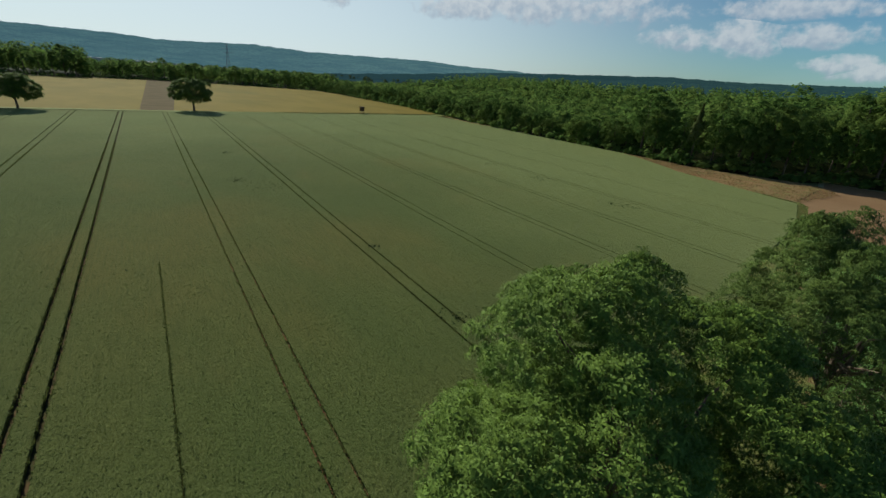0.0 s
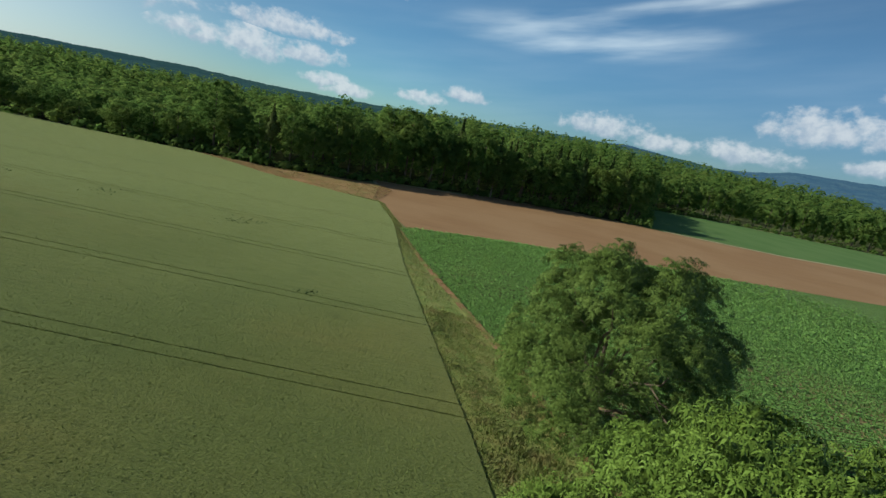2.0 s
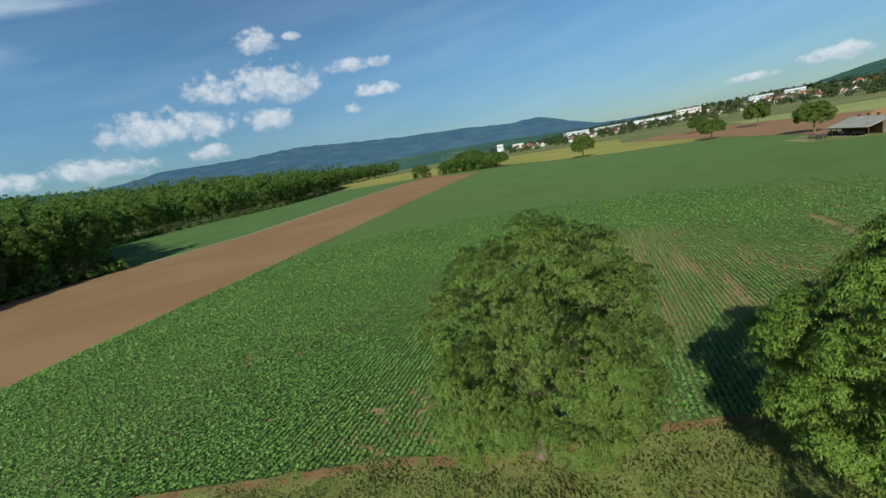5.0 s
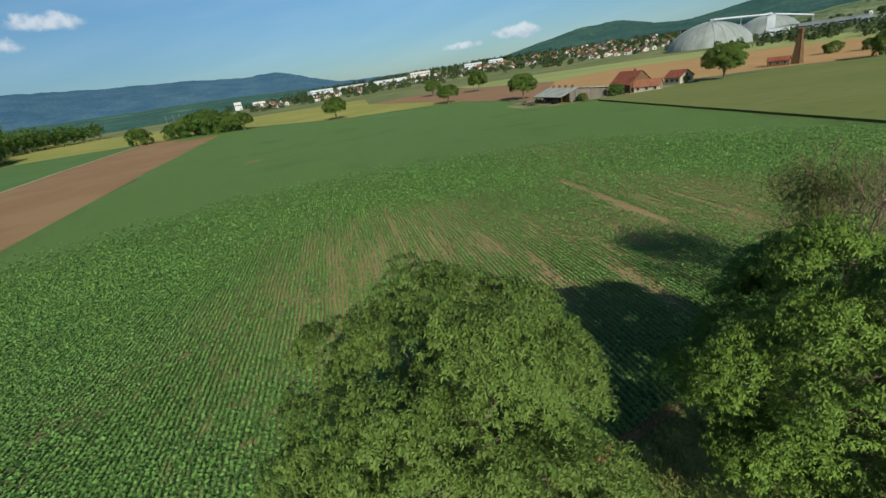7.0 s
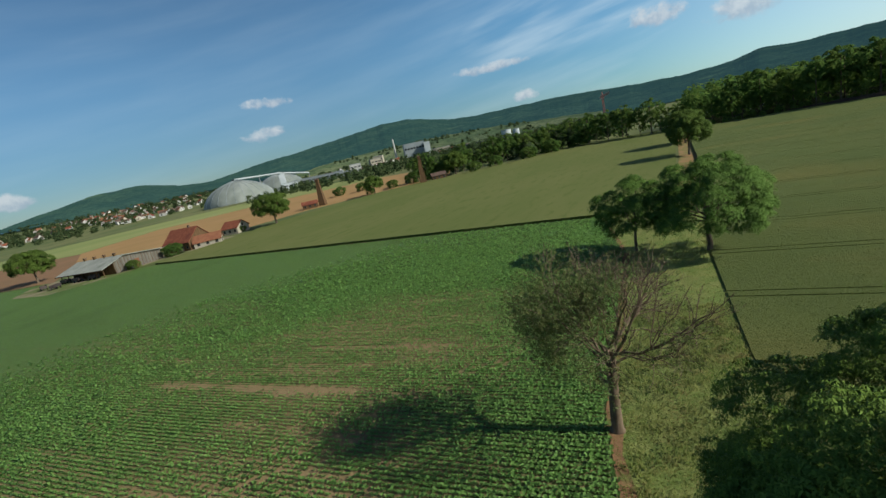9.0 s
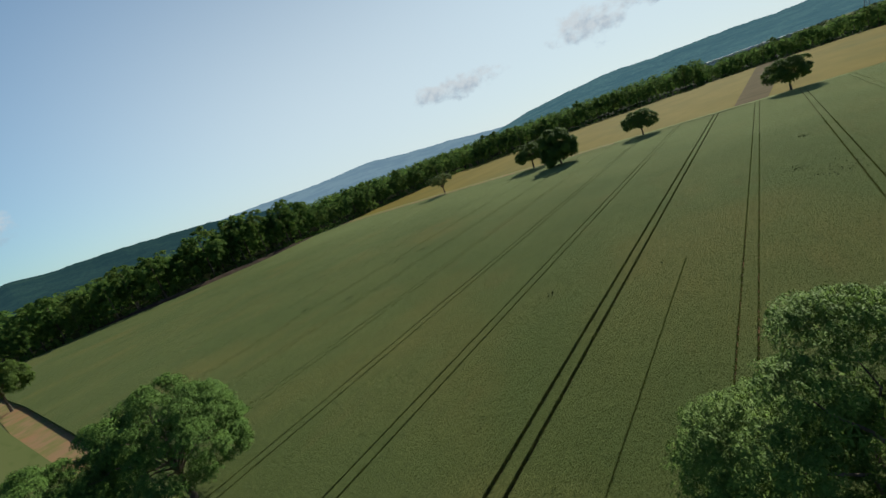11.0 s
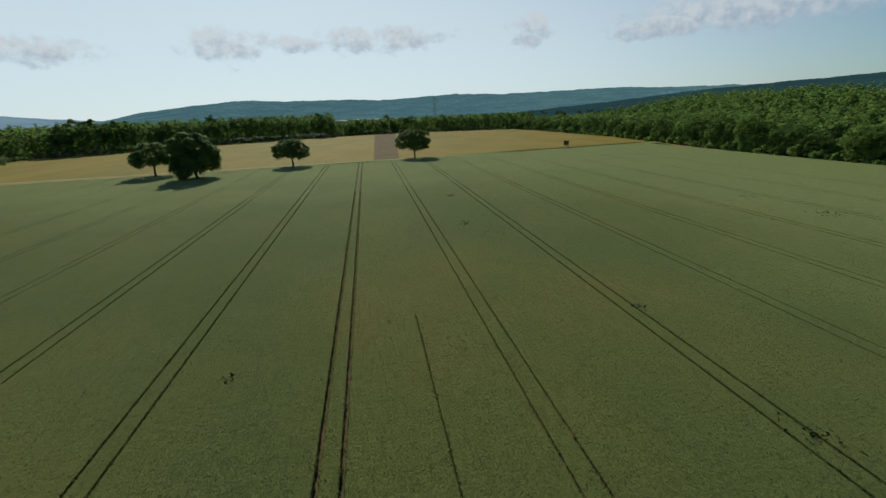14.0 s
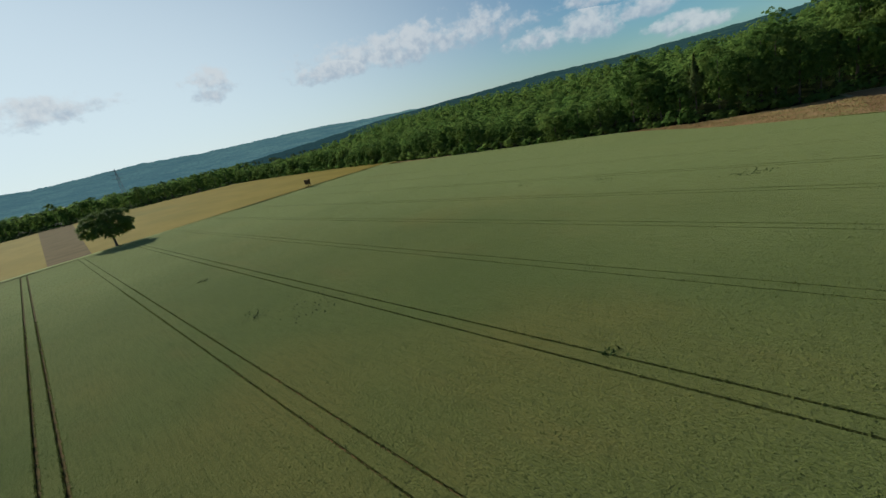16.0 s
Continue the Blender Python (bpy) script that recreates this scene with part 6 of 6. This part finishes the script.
def salt_dome(az, r, radius, height, label):
    """A ribbed round storage hall."""
    x, y, z = place(az, r)
    root = thing("storage_dome", x, y, z, 0, label, "dome", "domes")
    outline = [(1.0, 0.0), (0.985, 0.13), (0.94, 0.28), (0.84, 0.47), (0.7, 0.65), (0.53, 0.79), (0.34, 0.9), (0.16, 0.97), (0.05, 1.0)]
    n = 48
    v = [(radius * r * math.cos(a), radius * r * math.sin(a), height * h) for r, h in outline for a in np.linspace(0, 2 * math.pi, n + 1)[:-1]]
    fs = [(i * n + k, i * n + (k + 1) % n, (i + 1) * n + (k + 1) % n, (i + 1) * n + k) for i in range(len(outline) - 1) for k in range(n)] + [tuple((len(outline) - 1) * n + k for k in range(n))]
    shell = part("shell", poly_mesh("shell", v, fs, M["dome"], True), root)
    for k in range(24):
        a = 2 * math.pi * k / 24
        part("rib", tubes_mesh("rib", M["grey_metal"], [([(radius * r * math.cos(a), radius * r * math.sin(a), height * h + 0.1) for r, h in outline], [0.45] * len(outline))], 4), shell)
    part("cap", box_mesh("cap", M["grey_metal"], (8, 8, 4, height - 1.0)), root)


def hall(az, r, w, d, h, wall, label, turn=0.0, name="factory_hall", bands=True, dz=0.0, roof="grey_metal"):
    """A flat-roofed works hall with a parapet, a row of windows and a gate."""
    x, y, z = place(az, r, dz)
    root = thing(name, x, y, z, -az + turn, label, "building", "works buildings")
    part("wall", box_mesh("wall", wall, (w, d, h)), root)
    part("roof", box_mesh("roof", M[roof], (w + 0.8, d + 0.8, 0.8, h)), root)
    if bands:
        n = max(3, int(w / 9))
        for k in range(n):
            part("window", box_mesh("window", M["glass"], (w / n * 0.7, 0.3, h * 0.14, h * 0.55, -w / 2 + (k + 0.5) * w / n, -d / 2 - 0.1)), root)
        part("gate", box_mesh("gate", M["grey_metal"], (5, 0.3, min(5, h * 0.5), 0, w * 0.3, -d / 2 - 0.1)), root)
    return root


def upright(name, az, r, radius, height, mat, label, category, top=1.0, sides=16, dz=0.0):
    """A chimney, tank or silo."""
    x, y, z = place(az, r, dz)
    root = thing(name, x, y, z, 0, label, category)
    part("shaft", tubes_mesh("shaft", mat, [([(0, 0, -1), (0, 0, height * 0.5), (0, 0, height)], [radius, radius * (1 + top) / 2, radius * top])], sides), root)
    part("rim", tubes_mesh("rim", M["grey_metal"], [([(0, 0, height - 0.6), (0, 0, height + 0.3)], [radius * top * 1.06, radius * top * 1.06]), ([(0, 0, height + 0.3), (0, 0, height + 0.5)], [radius * top * 1.05, 0.05])], sides), root)
    return root


salt_dome(-144.0, 880, 61, 38, "wide grey ribbed storage dome")
salt_dome(-138.9, 1030, 52, 35, "second grey storage dome behind the first")
hall(-138.7, 930, 11, 11, 35, M["sheet_metal"], "tall white elevator tower beside the dome", name="elevator_tower", bands=False)
hall(-138.0, 905, 26, 18, 14, M["sheet_metal"], "white building below the elevator tower")
a, b = Vector(place(-144.0, 880, 40)), Vector(place(-138.7, 925, 35))
c = Vector(place(-135.4, 1000, 24))
bridge = thing("conveyor_bridge", 0, 0, 0, 0, "long white covered conveyor bridge on supports", "conveyor")
for p, q in ((a, b), (b, c)):
    part("gallery", tubes_mesh("gallery", M["sheet_metal"], [([p, q], [1.5, 1.5])], 4), bridge)
mid = (a + b) / 2
part("support", tubes_mesh("support", M["steel"], [([(mid.x, mid.y, 0), (mid.x, mid.y, mid.z)], [1.2, 0.8])], 6), bridge)
part("support", tubes_mesh("support", M["steel"], [([(c.x, c.y, 0), (c.x, c.y, c.z)], [1.2, 0.8])], 6), bridge)
hall(-133.8, 1010, 88, 30, 13, M["grey_metal"], "long low grey works hall", -8)
hall(-131.3, 1000, 40, 30, 10, M["grey_metal"], "pale works hall beside the domes", 12)
hall(-129.5, 1150, 28, 24, 19, M["plaster"], "white works building among the trees")
hall(-126.8, 1250, 30, 22, 20, M["cream"], "white works building among the trees", 10)
hall(-126.2, 1400, 30, 24, 24, M["cream"], "pale works building among the trees", -12)
upright("chimney", -123.9, 1450, 3.4, 66, M["plaster"], "tall slim white works chimney", "chimney", 0.7)
hall(-121.5, 1450, 66, 40, 42, M["grey_metal"], "tall grey block of the works", 6, name="silo_block")
hall(-119.8, 1420, 18, 22, 38, M["sheet_metal"], "white tower of the works", 0, name="silo_block", bands=False)
hall(-118.2, 1300, 50, 26, 14, M["cream"], "low pale works hall", 5)
hall(-114.6, 1100, 60, 26, 11, M["grey_metal"], "low grey works hall", -4)
upright("storage_tank", -110.2, 900, 9.5, 26, M["sheet_metal"], "white round storage tank behind the trees", "tank", 1.0, 24)
upright("storage_tank", -108.9, 940, 6.8, 24, M["sheet_metal"], "white round storage tank behind the trees", "tank", 1.0, 24)
hall(-107.0, 800, 26, 12, 9, M["plaster"], "white low building among trees")
house("red_house", *place(-103.5, 420)[:2], 40, 14, 9, 3.5, 7, M["cream"], M["red_roof"], "house with a red roof behind the trees")

# white halls and houses to the south
hall(172.6, 1500, 70, 40, 13, M["sheet_metal"], "long white warehouse behind the village", 14, dz=2)
hall(176.5, 1600, 100, 40, 8, M["sheet_metal"], "very long white warehouse behind houses", 8, dz=2)
hall(180.1, 1450, 56, 40, 13, M["sheet_metal"], "white works hall behind the village", 4, bands=False)
hall(182.3, 1520, 40, 30, 10, M["sheet_metal"], "low white works hall behind the village", -6, bands=False)
hall(-175.3, 1500, 62, 34, 17, M["plaster"], "tall white works building with a red roof edge", 0, dz=2, roof="red_roof")
hall(-168.8, 1600, 58, 30, 13, M["sheet_metal"], "low white hall behind the village", 6, dz=2)
hall(-166.0, 1650, 48, 26, 14, M["sheet_metal"], "pale blue-white hall among houses", 6)
hall(165.4, 1300, 30, 20, 14, M["plaster"], "white building behind the hedge")
hall(163.2, 1350, 18, 16, 20, M["plaster"], "white block behind the hedge")
hall(-1.6, 1500, 150, 60, 12, M["sheet_metal"], "wide white hall in the valley", 4)
hall(2.2, 1450, 90, 50, 10, M["grey_metal"], "grey hall in the valley", -3)

MODELS = []
for i, (wall, roof) in enumerate(((M["plaster"], M["red_roof"]), (M["plaster"], M["dark_roof"]), (M["cream"], M["orange_roof"]), (M["plaster"], M["orange_roof"]))):
    MODELS.append(house("village_house", 0, 0, 0, 12.0 + i, 9.5, 5.0 + i % 2, 9.2 + i % 2, wall, roof, "village house with pale walls and a tiled roof", group="village houses", panes="few"))
gv = np.random.default_rng(91)
first_use = set()
for az0, az1, r0, r1, count in ((164, 174, 1050, 1350, 22), (174, 190, 1150, 1500, 40), (190, 206, 1200, 1750, 46), (203, 213, 1000, 1400, 34), (198, 214, 1350, 1900, 56), (226, 243, 1100, 1480, 26), (243, 252, 1000, 1500, 10), (14, 26, 1900, 2300, 12)):
    for _ in range(count):
        az, r = gv.uniform(az0, az1), gv.uniform(r0, r1)
        x, y, z = place(az, r)
        k = int(gv.choice(4, p=(0.3, 0.5, 0.12, 0.08)))
        m = pose(x, y, z, 0, 0, gv.uniform(0, 180)) @ Matrix.Scale(gv.uniform(0.75, 1.1), 4)
        if k in first_use:
            copy_thing(MODELS[k], m)
        else:
            first_use.add(k)
            MODELS[k].matrix_basis = m
# trees between the houses
rows = []
for az0, az1, r0, r1, count, low, high in ((160, 216, 950, 2000, 560, 6, 13), (168, 215, 1120, 1500, 260, 6, 13), (170, 215, 1500, 2150, 620, 6, 13), (222, 236, 900, 1150, 90, 6, 12), (216, 262, 620, 1480, 420, 6, 13), (228, 240, 560, 900, 60, 9, 15),
                                           (236, 262, 330, 480, 190, 10, 16), (238, 264, 480, 720, 210, 13, 20), (330, 392, 900, 2100, 260, 6, 13)):
    for _ in range(count):
        az, r = gv.uniform(az0, az1), gv.uniform(r0, r1)
        x, y, z = on_ground(az, r)
        rows.append((x, y, z, gv.uniform(low, high), gv.uniform(4, 7.5)))
for _ in range(260):                                # in lines and clumps up the slope below the wooded hill
    az, d = gv.uniform(226, 254), gv.choice((0.83, 0.88, 0.93, 0.965)) + gv.normal(0, 0.008)
    if value_noise(np.array([az * 3]), np.array([d * 90]), 4, 55)[0] > 0.45:
        top = 20 + 1900 * math.tan(radians(np.interp(az, *zip(*SLOPE))))
        z = 6 + (top - 6) * np.interp(d, [0.78, 0.828, 0.888, 0.946, 1.0], [-0.1, 0.16, 0.5, 0.82, 1.0])
        rows.append((12 + 1900 * d * math.sin(radians(az)), 1900 * d * math.cos(radians(az)), z, gv.uniform(6, 11), gv.uniform(4, 8)))
rows = np.array(rows)
inside_pale = (rows[:, 0] > -300) & (rows[:, 1] > -170)
rows = rows[~inside_pale | (rows[:, 1] > 300)]
quads = crown_cards(rows[:, :2], rows[:, 2] - 1, rows[:, 2] + rows[:, 3], rows[:, 4], 70, 1.7, gv)
setting("valley_trees", card_mesh("valley_trees", quads, M["valley_leaf"], crown_cards.outward, 0.75), "many trees between the houses of the valley", "trees", "stuff")


def lattice(name, az, r, height, label, arms=True, mat="steel"):
    """A lattice pylon with cross arms."""
    x, y, z = place(az, r)
    root = thing(name, x, y, z, -az, label, "pylon")
    b = height * 0.075
    legs = [([(sx * b, sy * b, 0), (sx * 0.5, sy * 0.5, height)], [0.5, 0.35]) for sx in (-1, 1) for sy in (-1, 1)]
    part("mast", tubes_mesh("mast", M[mat], legs, 4), root)
    braces = []
    for k in range(8):
        z0, z1 = height * k / 8, height * (k + 1) / 8
        w0, w1 = b + (0.5 - b) * k / 8, b + (0.5 - b) * (k + 1) / 8
        braces += [([(-w0, -w0, z0), (w1, -w1, z1)], [0.25, 0.25]), ([(w0, -w0, z0), (-w1, -w1, z1)], [0.25, 0.25])]
    part("brace", tubes_mesh("brace", M[mat], braces, 4), root)
    if arms:
        for h in (0.7, 0.82, 0.94):
            part("arm", tubes_mesh("arm", M[mat], [([(-height * 0.16, 0, height * h), (height * 0.16, 0, height * h)], [0.3, 0.3])], 4), root)
    return root


lattice("pylon", 8.2, 1150, 62, "tall grey lattice pylon behind the woods")
lattice("pylon", 44.5, 2100, 70, "far grey lattice pylon on the ridge")
for az in (154.8, 155.5, 156.1):
    x, y, z = place(az, 760)
    pole = thing("utility_pole", x, y, z, 0, "pale wooden utility pole", "pole", "utility poles")
    part("shaft", tubes_mesh("shaft", M["board"], [([(0, 0, -0.5), (0, 0, 20)], [0.55, 0.4])], 6), pole)
    part("crossbar", tubes_mesh("crossbar", M["board"], [([(-2, 0, 19), (2, 0, 19)], [0.2, 0.2])], 5), pole)

x, y, z = place(-98.6, 720)
crane = thing("tower_crane", x, y, z, 20, "red tower crane behind the wood", "crane")
part("mast", tubes_mesh("mast", M["crane_red"], [([(sx, sy, 0), (sx, sy, 42)], [0.3, 0.3]) for sx in (-1, 1) for sy in (-1, 1)] + [([(-1, -1, 3.5 * k), (1, 1, 3.5 * k + 3.5)], [0.2, 0.2]) for k in range(12)], 4), crane)
part("jib", tubes_mesh("jib", M["crane_red"], [([(-16, -0.7, 42), (42, -0.7, 44)], [0.35, 0.35]), ([(-16, 0.7, 42), (42, 0.7, 44)], [0.35, 0.35]), ([(-8, 0, 44), (40, 0, 46)], [0.3, 0.3])] + [([(-8 + 4 * k, -0.7, 42), (-6 + 4 * k, 0, 44.3)], [0.2, 0.2]) for k in range(12)], 4), crane)
part("top", tubes_mesh("top", M["crane_red"], [([(0, 0, 42), (0, 0, 50)], [0.6, 0.3]), ([(0, 0, 50), (36, 0, 45)], [0.15, 0.15]), ([(0, 0, 50), (-15, 0, 43)], [0.15, 0.15])], 4), crane)
part("counterweight", box_mesh("counterweight", M["grey_metal"], (4, 2, 3, 39, -14)), crane)

# ---- crops the camera passes nearest ----
weeds()
wheat_ears()
beet_rows()
beets()
grass_tufts()
dry_tufts()
